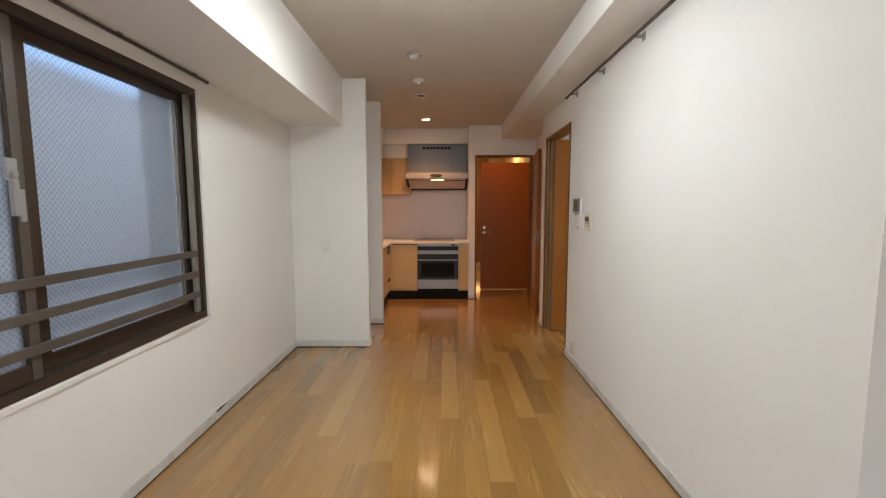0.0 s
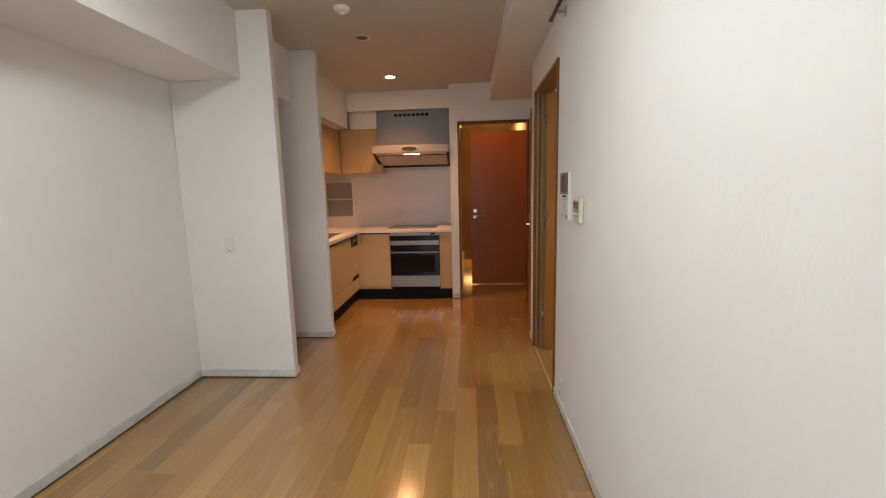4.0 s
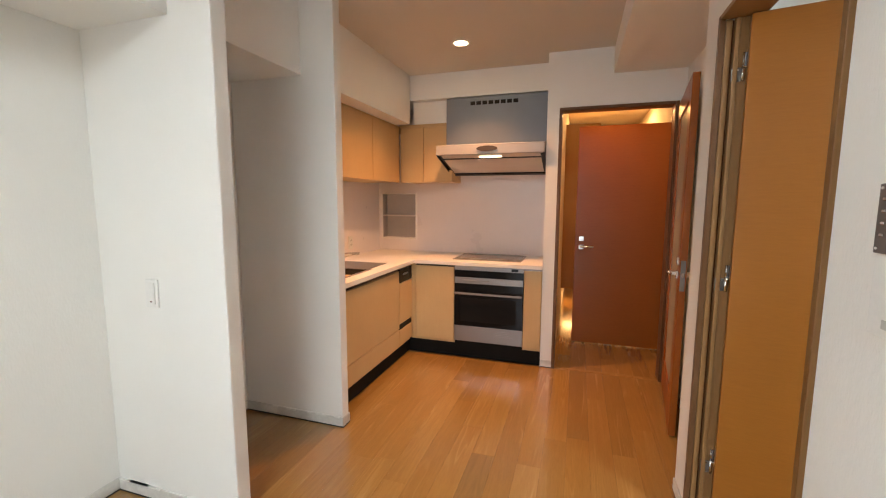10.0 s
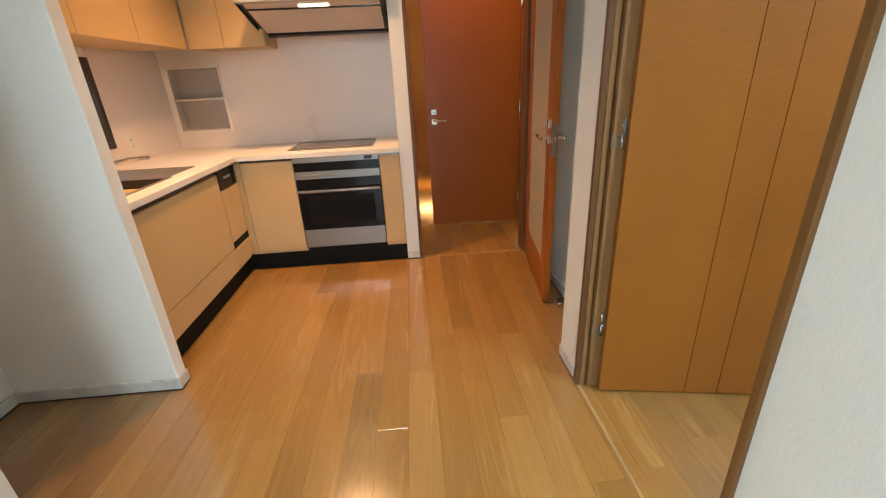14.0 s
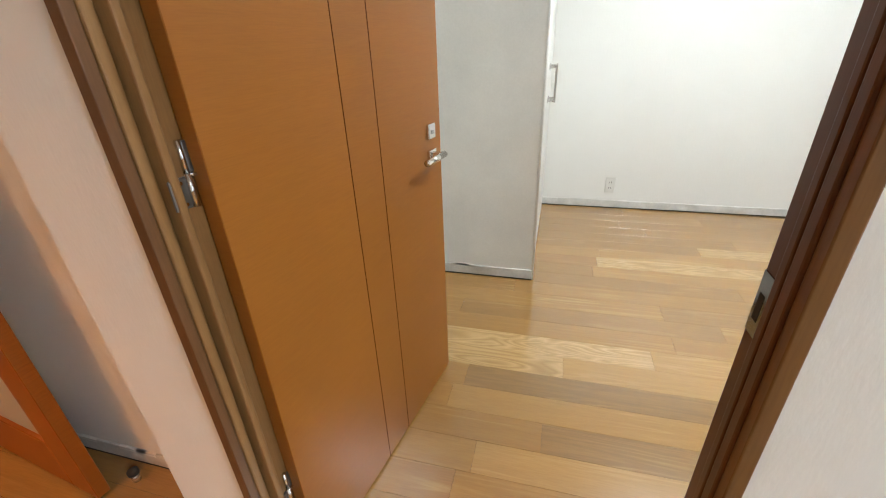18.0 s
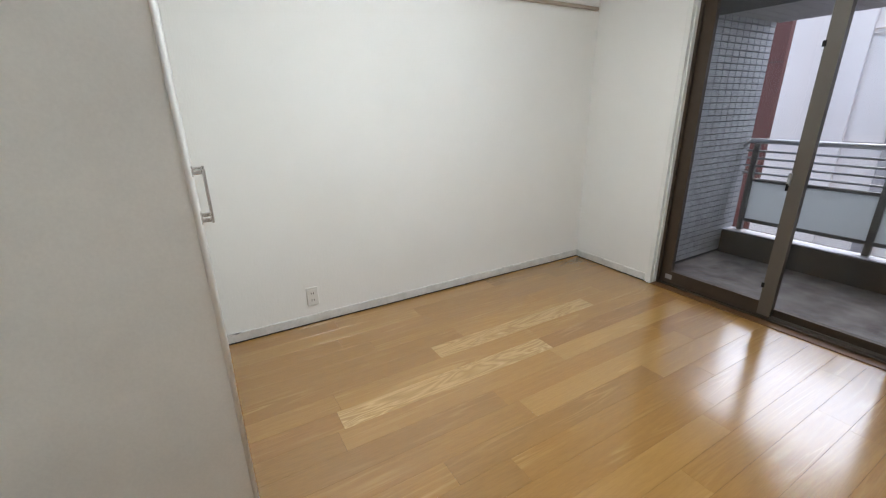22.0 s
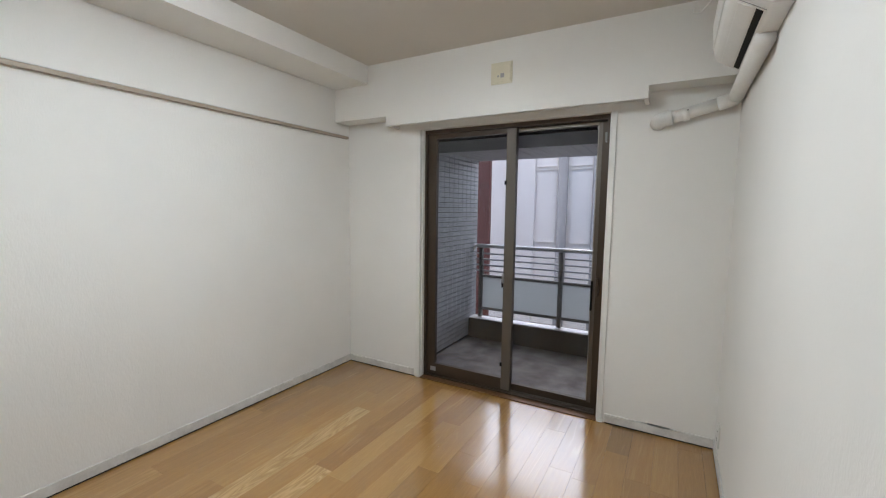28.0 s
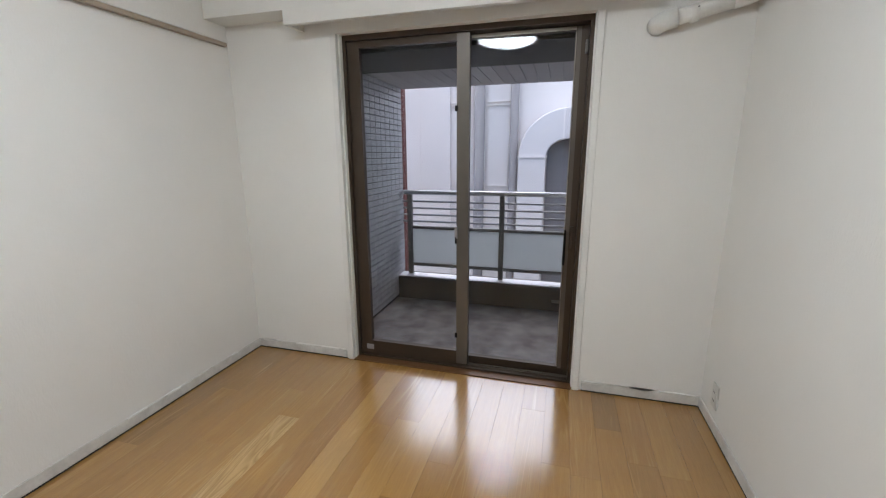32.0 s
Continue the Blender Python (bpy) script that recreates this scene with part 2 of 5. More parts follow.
def frosted(name, color, wired=False, share=0.22):
    """Frosted glass: diffuse light comes through; a diamond pattern of relief."""
    m, nt, b = mat(name)
    out = nt.nodes["Material Output"]
    b.inputs["Base Color"].default_value = (*color, 1)
    b.inputs["Roughness"].default_value = 0.25
    tl = nt.nodes.new("ShaderNodeBsdfTranslucent")
    tl.inputs[0].default_value = (*color, 1)
    rf = nt.nodes.new("ShaderNodeBsdfRefraction")
    rf.inputs["Color"].default_value, rf.inputs["Roughness"].default_value, rf.inputs["IOR"].default_value = (*color, 1), 0.34 if wired else 0.42, 1.09 if wired else 1.02
    soft = nt.nodes.new("ShaderNodeMixShader")
    soft.inputs[0].default_value = 0.93 if wired else 0.3
    nt.links.new(tl.outputs[0], soft.inputs[1]), nt.links.new(rf.outputs[0], soft.inputs[2])
    mix = nt.nodes.new("ShaderNodeMixShader")
    mix.inputs[0].default_value = share
    nt.links.new(soft.outputs[0], mix.inputs[1]), nt.links.new(b.outputs[0], mix.inputs[2])
    nt.links.new(mix.outputs[0], out.inputs[0])
    if wired:
        co = world_co(nt)
        d = []
        for s in (1, -1):
            w = node(nt, "ShaderNodeTexWave", Scale=30.0, Distortion=0.25)
            w.inputs["Detail Scale"].default_value = 6.0
            nt.links.new(mapped(nt, co, (0, 1.0, 0.85 * s)), w.inputs["Vector"])
            w.wave_type, w.bands_direction = "BANDS", "DIAGONAL"
            d.append(w.outputs["Fac"])
        mx = nt.nodes.new("ShaderNodeMath")
        mx.operation = "MAXIMUM"
        nt.links.new(d[0], mx.inputs[0]), nt.links.new(d[1], mx.inputs[1])
        pebble = noise_tex(nt, co, 55, 2.0)
        tone = ramp(nt, mx.outputs[0], [(0.50, tuple(c * 0.74 for c in color)), (0.95, tuple(min(1.0, c * 1.08) for c in color))])
        tone = blend(nt, 0.3, tone, ramp(nt, pebble, [(0.3, tuple(c * 0.75 for c in color)), (0.7, tuple(min(1, c * 1.1) for c in color))]))
        nt.links.new(tone, tl.inputs[0]), nt.links.new(tone, rf.inputs["Color"]), nt.links.new(tone, b.inputs["Base Color"])
        bump(nt, b, mx.outputs[0], 0.4, 0.002)
    return m


def glow(name, color, strength):
    m, nt, b = mat(name)
    b.inputs["Base Color"].default_value = (0.9, 0.9, 0.9, 1)
    b.inputs["Emission Color"].default_value = (*color, 1)
    b.inputs["Emission Strength"].default_value = strength
    return m


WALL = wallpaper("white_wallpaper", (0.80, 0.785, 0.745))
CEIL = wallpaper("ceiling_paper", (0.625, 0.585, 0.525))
BASE = surface("pale_grey_vinyl", (0.645, 0.63, 0.595), 0.45, vary=0.11, scale=9, grain=60)
TRIMW = surface("white_painted_trim", (0.76, 0.75, 0.71), 0.4)
GAP = surface("dark_shadow_gap", (0.03, 0.025, 0.02), 0.8, relief=0)
PLANK = plank_wood("oak_planks")
WOODS = {"plain": PLANK, "pale": plank_wood("pale_oak_planks", "pale"), "mid": plank_wood("light_oak_planks", "mid"), "dull": plank_wood("dull_oak_planks", "dull")}
SUBFLOOR = surface("floor_joint", (0.18, 0.10, 0.04), 0.6)
DOORW = veneer("cherry_veneer", (0.318, 0.116, 0.0155), (0.262, 0.090, 0.0115))
REDW = veneer("red_cherry_veneer", (0.33, 0.092, 0.011), (0.245, 0.062, 0.007), rough=0.30, spec=0.35)
FRAMEW = veneer("lit_walnut_frame", (0.285, 0.152, 0.056), (0.215, 0.113, 0.042), (40, 40, 3))
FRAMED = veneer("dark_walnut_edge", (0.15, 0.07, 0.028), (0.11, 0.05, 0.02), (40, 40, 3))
GROOVE = surface("groove", (0.07, 0.016, 0.004), 0.9, relief=0, spec=0.05)
MAPLE = veneer("maple_laminate", (0.60, 0.415, 0.205), (0.54, 0.365, 0.175), (60, 60, 3), 0.42, 0.4)
COUNTER = surface("white_solid_surface", (0.76, 0.72, 0.67), 0.45, vary=0.015, spec=0.3, relief=0.02)
SPLASH = surface("white_wall_panel", (0.73, 0.67, 0.645), 0.30, vary=0.02, relief=0.02)
BLACK = surface("black_plinth", (0.010, 0.009, 0.008), 0.6, spec=0.12)
STEEL = surface("brushed_steel", (0.30, 0.285, 0.275), 0.40, 0.9, grain=300)
STEELK = surface("shadowed_bowl_steel", (0.05, 0.047, 0.045), 0.4, 0.8)
STEELD = surface("grey_steel_hood", (0.17, 0.19, 0.225), 0.5, 0.3, grain=300)
CHROME = surface("chrome", (0.75, 0.74, 0.72), 0.16, 1.0, relief=0)
BRONZE = surface("bronze_aluminium", (0.062, 0.043, 0.029), 0.42, 0.4)
BRONZEL = surface("light_bronze_aluminium", (0.125, 0.108, 0.09), 0.40, 0.4)
BLACKG = surface("black_glass", (0.008, 0.008, 0.009), 0.12, relief=0, spec=0.18)
RUBBER = surface("black_rubber", (0.02, 0.02, 0.02), 0.7)
SOCKP = surface("ageing_white_plastic", (0.68, 0.665, 0.62), 0.35, relief=0.02)
PLASTIC = surface("white_plastic", (0.78, 0.77, 0.735), 0.35, relief=0.02)
YELLOWED = surface("yellowed_plastic", (0.68, 0.63, 0.48), 0.4, relief=0.02)
GREYP = surface("grey_plastic", (0.30, 0.29, 0.28), 0.4)
LCD = surface("lcd", (0.11, 0.10, 0.085), 0.2)
CLOSET = surface("closet_side_paper", (0.77, 0.755, 0.71), 0.7)
TILE = surface("grey_wall_tile", (0.33, 0.335, 0.35), 0.35, vary=0.16, scale=14)
GROUT = surface("grout", (0.06, 0.06, 0.063), 0.9)
CONCRETE = surface("balcony_concrete", (0.165, 0.15, 0.152), 0.85, vary=0.34, scale=7, grain=60, relief=0.4)
DARKCON = surface("dark_parapet", (0.045, 0.038, 0.034), 0.75, vary=0.2)
ALU = surface("grey_aluminium", (0.55, 0.55, 0.58), 0.35, 0.4)
ALUD = surface("dark_grey_aluminium", (0.13, 0.125, 0.12), 0.45, 0.4)
SOFFIT = surface("balcony_soffit_boards", (0.34, 0.32, 0.325), 0.6)
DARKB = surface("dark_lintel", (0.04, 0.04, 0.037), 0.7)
STRIPW = surface("floor_strip", (0.42, 0.27, 0.12), 0.4)
OUTW = surface("white_render", (0.84, 0.76, 0.72), 0.85, vary=0.05, scale=0.8)
OUTG = surface("grey_pipe_and_recess_shade", (0.20, 0.185, 0.19), 0.6)
OUTR = surface("brick_red_panel", (0.10, 0.024, 0.018), 0.6)
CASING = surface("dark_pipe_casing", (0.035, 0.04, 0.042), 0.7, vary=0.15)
SIDEW = surface("grey_side_wall", (0.20, 0.20, 0.21), 0.85, vary=0.08, scale=0.8)
ASPHALT = surface("alley_asphalt", (0.06, 0.06, 0.06), 0.9)
CLEAR = glass("clear_glass")
MILKY = frosted("milky_glass", (0.56, 0.58, 0.59), share=0.35)
WIRED = frosted("patterned_window_glass", (0.79, 0.87, 0.95), True, 0.10)
DOORGL = frosted("frosted_door_glass", (0.74, 0.70, 0.60), share=0.6)
LAMPG = glow("lamp_cover", COOL, 7.9)
LAMPL = glow("dimmer_lamp_cover", COOL, 7.9)
# the window's pale stile; on the balcony door a painted highlight
PALEB = surface("pale_bronze_stile_and_highlight", (0.27, 0.245, 0.205), 0.4, 0.3)
ALUM = surface("mid_grey_aluminium", (0.33, 0.325, 0.34), 0.35, 0.3)
LIGHTG = surface("light_grey_plastic", (0.50, 0.49, 0.46), 0.4)
HINGE = surface("worn_steel_hinge", (0.20, 0.19, 0.18), 0.35, 0.8, relief=0)
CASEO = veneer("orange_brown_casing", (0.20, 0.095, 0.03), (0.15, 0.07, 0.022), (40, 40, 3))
# wall render darkened to carry the duct's shading
OUTD = surface("shaded_duct_render", (0.72, 0.66, 0.64), 0.7, vary=0.05, scale=0.8)
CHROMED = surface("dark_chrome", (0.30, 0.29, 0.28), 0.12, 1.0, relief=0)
# darker copy of the frame wood, with the near jamb's shade in its colour
JAMBR = veneer("shaded_red_brown_jamb", (0.13, 0.05, 0.017), (0.095, 0.036, 0.012), (40, 40, 3))
RIMG = glow("lamp_rim", COOL, 1.1)
BAFFLE = surface("beige_baffle", (0.60, 0.52, 0.46), 0.45)
DLG = glow("downlight_bulb", (1.0, 0.72, 0.42), 14.0)
STRIPG = glow("hood_bulb", (1.0, 0.70, 0.40), 0.55)
SATIN = surface("satin_steel", (0.35, 0.335, 0.325), 0.5, 0.35, grain=300)
REFL = surface("brown_reflector", (0.16, 0.10, 0.06), 0.3, 0.6)
NICHE = surface("grey_niche_lining", (0.44, 0.41, 0.38), 0.5, relief=0.02)
# tan stands for the shaded underside of the picture ledge
LEDGE = surface("tan_ledge_shade", (0.40, 0.335, 0.26), 0.5)
SCREENP = surface("dark_screen_panel", (0.10, 0.085, 0.075), 0.3)

# ---- building blocks ----


def grow(bm, x0, x1, y0, y1, z0, z1):
    v = [bm.verts.new(p) for p in ((x0, y0, z0), (x1, y0, z0), (x1, y1, z0), (x0, y1, z0), (x0, y0, z1), (x1, y0, z1), (x1, y1, z1), (x0, y1, z1))]
    for f in ((0, 3, 2, 1), (4, 5, 6, 7), (0, 1, 5, 4), (1, 2, 6, 5), (2, 3, 7, 6), (3, 0, 4, 7)):
        bm.faces.new([v[i] for i in f])


def B(x0, x1, y0, y1, z0, z1, bev=0.0, seg=2):
    bm = bmesh.new()
    grow(bm, min(x0, x1), max(x0, x1), min(y0, y1), max(y0, y1), min(z0, z1), max(z0, z1))
    if bev:
        bmesh.ops.bevel(bm, geom=bm.edges[:], offset=bev, segments=seg, affect="EDGES", profile=0.5)
    return bm


def many(*boxes):
    bm = bmesh.new()
    for b in boxes:
        grow(bm, *b)
    return bm


def rod(p, q, r, sides=12, r2=None):
    """A round bar from p to q."""
    bm = bmesh.new()
    p, q = Vector(p), Vector(q)
    m = Matrix.Translation((p + q) / 2) @ (q - p).to_track_quat("Z", "Y").to_matrix().to_4x4()
    bmesh.ops.create_cone(bm, cap_ends=True, segments=sides, radius1=r, radius2=r if r2 is None else r2, depth=(q - p).length, matrix=m)
    return bm


def tube(points, r, sides=12, close=True):
    """A bent round pipe through the points, with mitred rings."""
    bm = bmesh.new()
    pts = [Vector(p) for p in points]
    rings = []
    for i, p in enumerate(pts):
        d = (pts[min(i + 1, len(pts) - 1)] - pts[max(i - 1, 0)]).normalized()
        side = d.cross(Vector((0, 0, 1)))
        side = side.normalized() if side.length > 0.01 else Vector((1, 0, 0))
        up = side.cross(d).normalized()
        rings.append([bm.verts.new(p + r * (math.cos(a) * side + math.sin(a) * up)) for a in (2 * math.pi * k / sides for k in range(sides))])
    for a, b in zip(rings, rings[1:]):
        for k in range(sides):
            bm.faces.new((a[k], a[(k + 1) % sides], b[(k + 1) % sides], b[k]))
    if close:
        bm.faces.new(rings[0]), bm.faces.new(rings[-1][::-1])
    bmesh.ops.recalc_face_normals(bm, faces=bm.faces[:])
    return bm


def lathe(profile, cx, cy, sides=48):
    """A turned shape about a vertical axis: profile of (radius, z)."""
    bm = bmesh.new()
    rings = []
    for r, z in profile:
        rings.append([bm.verts.new((cx + r * math.cos(2 * math.pi * k / sides), cy + r * math.sin(2 * math.pi * k / sides), z)) for k in range(sides)])
    for a, b in zip(rings, rings[1:]):
        for k in range(sides):
            bm.faces.new((a[k], a[(k + 1) % sides], b[(k + 1) % sides], b[k]))
    bm.faces.new(rings[0]), bm.faces.new(rings[-1])
    bmesh.ops.recalc_face_normals(bm, faces=bm.faces[:])
    return bm


def prism(outline, axis, a, b, bev=0.0):
    """A closed outline of (u, v) pushed along an axis from a to b."""
    bm = bmesh.new()

    def at(u, v, w):
        return {"x": (w, u, v), "y": (u, w, v), "z": (u, v, w)}[axis]

    lo = [bm.verts.new(at(u, v, a)) for u, v in outline]
    hi = [bm.verts.new(at(u, v, b)) for u, v in outline]
    bm.faces.new(lo), bm.faces.new(hi)
    n = len(outline)
    for i in range(n):
        bm.faces.new((lo[i], lo[(i + 1) % n], hi[(i + 1) % n], hi[i]))
    bmesh.ops.recalc_face_normals(bm, faces=bm.faces[:])
    if bev:
        bmesh.ops.bevel(bm, geom=bm.edges[:], offset=bev, segments=2, affect="EDGES", profile=0.5)
    return bm


WORLD = {}


def link(name, bm, material, smooth=False):
    me = bpy.data.meshes.new(name)
    bm.to_mesh(me)
    bm.free()
    if smooth:
        for p in me.polygons:
            p.use_smooth = True
    me.materials.append(material)
    ob = new(name, me)
    WORLD[ob] = Matrix.Identity(4)
    return ob


def part(name, bm, material, parent, label="", smooth=False, local=False):
    """One mesh under a thing or a part; local: built in the thing's own axes."""
    ob = link(name, bm, material, smooth)
    ob.parent = parent
    if not local:
        ob.matrix_parent_inverse = WORLD[parent].inverted()
    else:
        WORLD[ob] = WORLD[parent].copy()
    return tagged(ob, label)


def thing(name, label, category, base=(0, 0, 0), group="", m=None):
    ob = new(name)
    ob.empty_display_size = 0.05
    ob.matrix_basis = m if m is not None else Matrix.Translation(base)
    WORLD[ob] = ob.matrix_basis.copy()
    return tagged(ob, label, category, group)


def struct(name, bm, material, label, category, smooth=False):
    return tagged(link(name, bm, material, smooth), label, category, kind="structure")


# ---- plan ----
XL, XR, XB = -1.31, 1.155, 1.265      # living room side walls; bedroom side of the partition
XF = 4.01                             # bedroom far wall
YB = 1.04                             # bedroom balcony wall
YE = -1.30                            # end wall behind the start of the walk
H = 2.45
P1 = (3.75, 3.822)                     # first wing wall
P2 = (4.542, 4.612)                     # second wing wall
YK, YH = 6.45, 5.85                   # kitchen back wall; wall with the hall doorway
XC, YC, YA = 2.788, 3.86, 4.44         # closet side, closet front, alcove back
DY0, DY1, DTOP = 3.524, 4.35, 2.018   # bedroom doorway

# ---- walls ----
WY0, WY1, WZ0, WZ1 = 0.42, 2.350, 0.664, 1.965
struct("wall_west", many((XL - 0.16, XL, YE, WY0, 0, H), (XL - 0.16, XL, WY0, WY1, 0, WZ0), (XL - 0.16, XL, WY0, WY1, WZ1, H),
                         (XL - 0.16, XL, WY1, 5.05, 0, H), (XL - 0.16, XL, 5.05, 5.70, 0, 0.95), (XL - 0.16, XL, 5.05, 5.70, 1.46, H),
                         (XL - 0.16, XL, 5.70, YK + 0.1, 0, H)), WALL, "white wallpapered wall with a wide window opening", "wall")
struct("wall_south", many((XL - 0.16, -0.88, YE - 0.12, YE, 0, H), (0.68, XR + 0.25, YE - 0.12, YE, 0, H), (-0.88, 0.68, YE - 0.12, YE, 1.95, H)), WALL, "plain white end wall with a balcony opening", "wall")
struct("wall_partition", many((XR, 1.235, 0.955, DY0, 0, H), (1.235, XB, 0.955, DY0 - 0.04, 0, H), (1.235, XB, DY0 - 0.04, DY0, DTOP, H), (XR, XB, DY0, DY1, DTOP, H), (XR, XB, DY1, 4.555, 0, H), (XR + 0.1, 1.36, 4.555, 4.56, 0, H)),
       WALL, "white wallpapered partition between living room and bedroom", "wall")
struct("wall_return", many((XB, XB + 0.12, YE, 0.86, 0, H)), WALL, "white wall set back beside the partition", "wall")
struct("wall_recess", many((1.36, 1.46, 4.56, YH + 0.1, 0, H)), WALL, "white wall behind the open glazed door", "wall")
struct("wing_wall", B(XL, -0.617, *P1, 0, H, 0.006), WALL, "white wing wall beside the refrigerator space", "wall")
struct("wing_wall", B(XL, -0.608, *P2, 0, H, 0.006), WALL, "white wing wall at the end of the kitchen", "wall")
NX0, NX1, NZ0, NZ1 = -1.262, -0.895, 0.965, 1.41    # spice niche
struct("wall_kitchen_back", many((XL, NX0, YK, YK + 0.1, 0, H), (NX1, 0.425, YK, YK + 0.1, 0, H), (NX0, NX1, YK, YK + 0.1, 0, NZ0), (NX0, NX1, YK, YK + 0.1, NZ1, H), (NX0, NX1, YK + 0.1, YK + 0.12, NZ0, NZ1)), SPLASH, "glossy white kitchen wall panel", "wall")
struct("wall_hall", many((0.425, 0.515, YH, YK + 0.1, 0, H), (0.515, 1.32, YH, YH + 0.1, 2.042, H), (1.32, 1.36, YH, YH + 0.1, 0, H)),
       WALL, "white wall with the hall doorway", "wall")
struct("hall_wall_west", many((0.415, 0.515, YK + 0.1, 9.6, 0, H)), WALL, "white hall wall lit by a warm lamp", "wall")
struct("hall_wall_east", many((1.46, 1.56, YH + 0.1, 9.6, 0, H)), WALL, "white hall wall", "wall")
struct("hall_wall_end", many((0.415, 1.56, 9.6, 9.7, 0, H)), WALL, "white end wall of the hall", "wall")
struct("wall_bedroom_far", many((XF, XF + 0.15, 0.82, YA + 0.1, 0, H)), WALL, "white wallpapered bedroom wall with a picture ledge", "wall")
BX0, BX1, BZ = 1.908, 3.285, 1.965
struct("wall_balcony_1", many((XB, BX0, 0.86, YB, 0, H)), WALL, "white wall beside the balcony door under the pipe", "wall")
struct("wall_balcony_2", many((BX1, XF, 0.86, YB, 0, H)), WALL, "white wall between the balcony door and the corner", "wall")
struct("wall_balcony_3", many((BX0, BX1, 0.86, YB, BZ, H)), WALL, "white wall above the balcony door", "wall")
struct("wall_alcove", many((XB, XC, YA, YA + 0.11, 0, H)), WALL, "white wall behind the bedroom door", "wall")
struct("closet_wall", B(XC, XC + 0.035, YC - 0.005, YA, 0, H), CLOSET, "pale grey side of the built-in closet", "wall")
struct("wall_closet_back", many((XC + 0.035, XF, YA, YA + 0.11, 0, H)), WALL, "white closet back wall", "wall")

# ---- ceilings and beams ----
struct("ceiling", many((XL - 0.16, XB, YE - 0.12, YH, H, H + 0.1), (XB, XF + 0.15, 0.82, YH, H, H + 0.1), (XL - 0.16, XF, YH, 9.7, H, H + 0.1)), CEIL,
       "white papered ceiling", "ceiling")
struct("beam_window", many((XL, -0.82, YE, P1[0], 2.035, H), (XL, -0.82, P1[1], P2[0], 2.035, H)), WALL, "white boxed beam above the window", "beam")
struct("beam_partition", many((0.885, XR, YE, 4.555, 2.262, H), (0.885, 1.36, 4.56, YH, 2.262, H)), WALL, "white boxed beam along the partition", "beam")
struct("kitchen_soffit", many((XL, -0.80, P2[1], 6.08, 2.03, H), (XL, 0.425, 6.08, YK, 2.235, H), (-0.80, -0.424, 6.165, YK, 2.041, 2.235)), WALL, "white soffit over the kitchen cupboards", "soffit")
struct("beam_far_wall", many((3.67, XF, 1.2, YC, 2.31, H)), WALL, "white boxed beam over the bedroom wall", "beam")
struct("beam_balcony", many((XB, XF, YB, 1.2, 2.055, H)), WALL, "white boxed beam above the balcony door", "beam")
struct("curtain_box", many((1.707, 3.50, 1.165, 1.199, 1.985, 2.055), (1.707, 1.73, YB, 1.165, 1.985, 2.055), (3.477, 3.50, YB, 1.165, 1.985, 2.055)), WALL,
       "white curtain box over the balcony door", "curtain box")

# ---- baseboards ----


smears = random.Random(5)


def skirting(x0, x1, y0, y1):
    ob = struct("baseboard", B(x0, x1, y0, y1, 0.008, 0.062, 0.002, 1), BASE, "pale grey vinyl baseboard", "baseboard")
    WORLD[ob] = Matrix.Identity(4)
    along_x = x1 - x0 > y1 - y0
    if max(x1 - x0, y1 - y0) > 0.4:
        for _ in range(5):
            n = smears.uniform(0.03, 0.16)
            if along_x:
                a = smears.uniform(x0, x1 - n)
                box = (a, a + n, y0 - 0.0006, y1 + 0.0006)
            else:
                a = smears.uniform(y0, y1 - n)
                box = (x0 - 0.0006, x1 + 0.0006, a, a + n)
            part("paint_smear", many((*box, 0.062 - smears.uniform(0.004, 0.012), 0.0632)), TRIMW, ob)
    return part("shadow_gap", many((x0 + 0.001, x1 - 0.001, y0 + 0.001, y1 - 0.001, 0.0005, 0.0078)), GAP, ob)


for a in ((XL, XL + 0.008, YE, P1[0]), (XL + 0.008, -0.617, P1[0] - 0.008, P1[0]), (-0.617, -0.609, P1[0] - 0.008, P1[1]), (XL, XL + 0.008, P1[1], P2[0]),
          (XL + 0.008, -0.608, P2[0] - 0.008, P2[0]), (-0.608, -0.600, P2[0] - 0.008, P2[1]), (XR - 0.008, XR, 0.955, DY0), (XR - 0.008, XR, DY1 + 0.03, 4.555),
          (1.352, 1.36, 4.56, YH), (0.425, 0.515, YH - 0.008, YH), (XF - 0.008, XF, YB, YC), (BX1 + 0.045, XF - 0.008, YB, YB + 0.008),
          (XB, BX0 - 0.045, YB, YB + 0.008), (XB, XB + 0.008, YB + 0.008, DY0 - 0.03), (XC - 0.008, XC, YC - 0.005, YA), (XB + 0.1, XC - 0.008, YA - 0.008, YA)):
    skirting(*a)

# ---- living room window ----
win = tagged(new("window_1"), "bronze sliding window with patterned glass and guard bars", "window", kind="structure")
WORLD[win] = Matrix.Identity(4)
wx0, wx1 = XL - 0.11, XL - 0.005
part("window_frame", many((wx0, wx1, WY0, WY0 + 0.035, WZ0, WZ1), (wx0, wx1, WY1 - 0.022, WY1, WZ0, WZ1), (wx0, wx1, WY0 + 0.035, WY1 - 0.022, WZ1 - 0.04, WZ1),
                          (wx0, wx1, WY0 + 0.035, WY1 - 0.022, WZ0, WZ0 + 0.035), (wx0 + 0.03, wx0 + 0.036, WY0 + 0.035, WY1 - 0.035, WZ0 + 0.035, WZ0 + 0.055)), BRONZE, win)
part("window_sill", B(XL - 0.02, XL + 0.010, WY0 - 0.02, WY1 + 0.022, WZ0 - 0.026, WZ0, 0.003), TRIMW, win, "thin white sill edge")
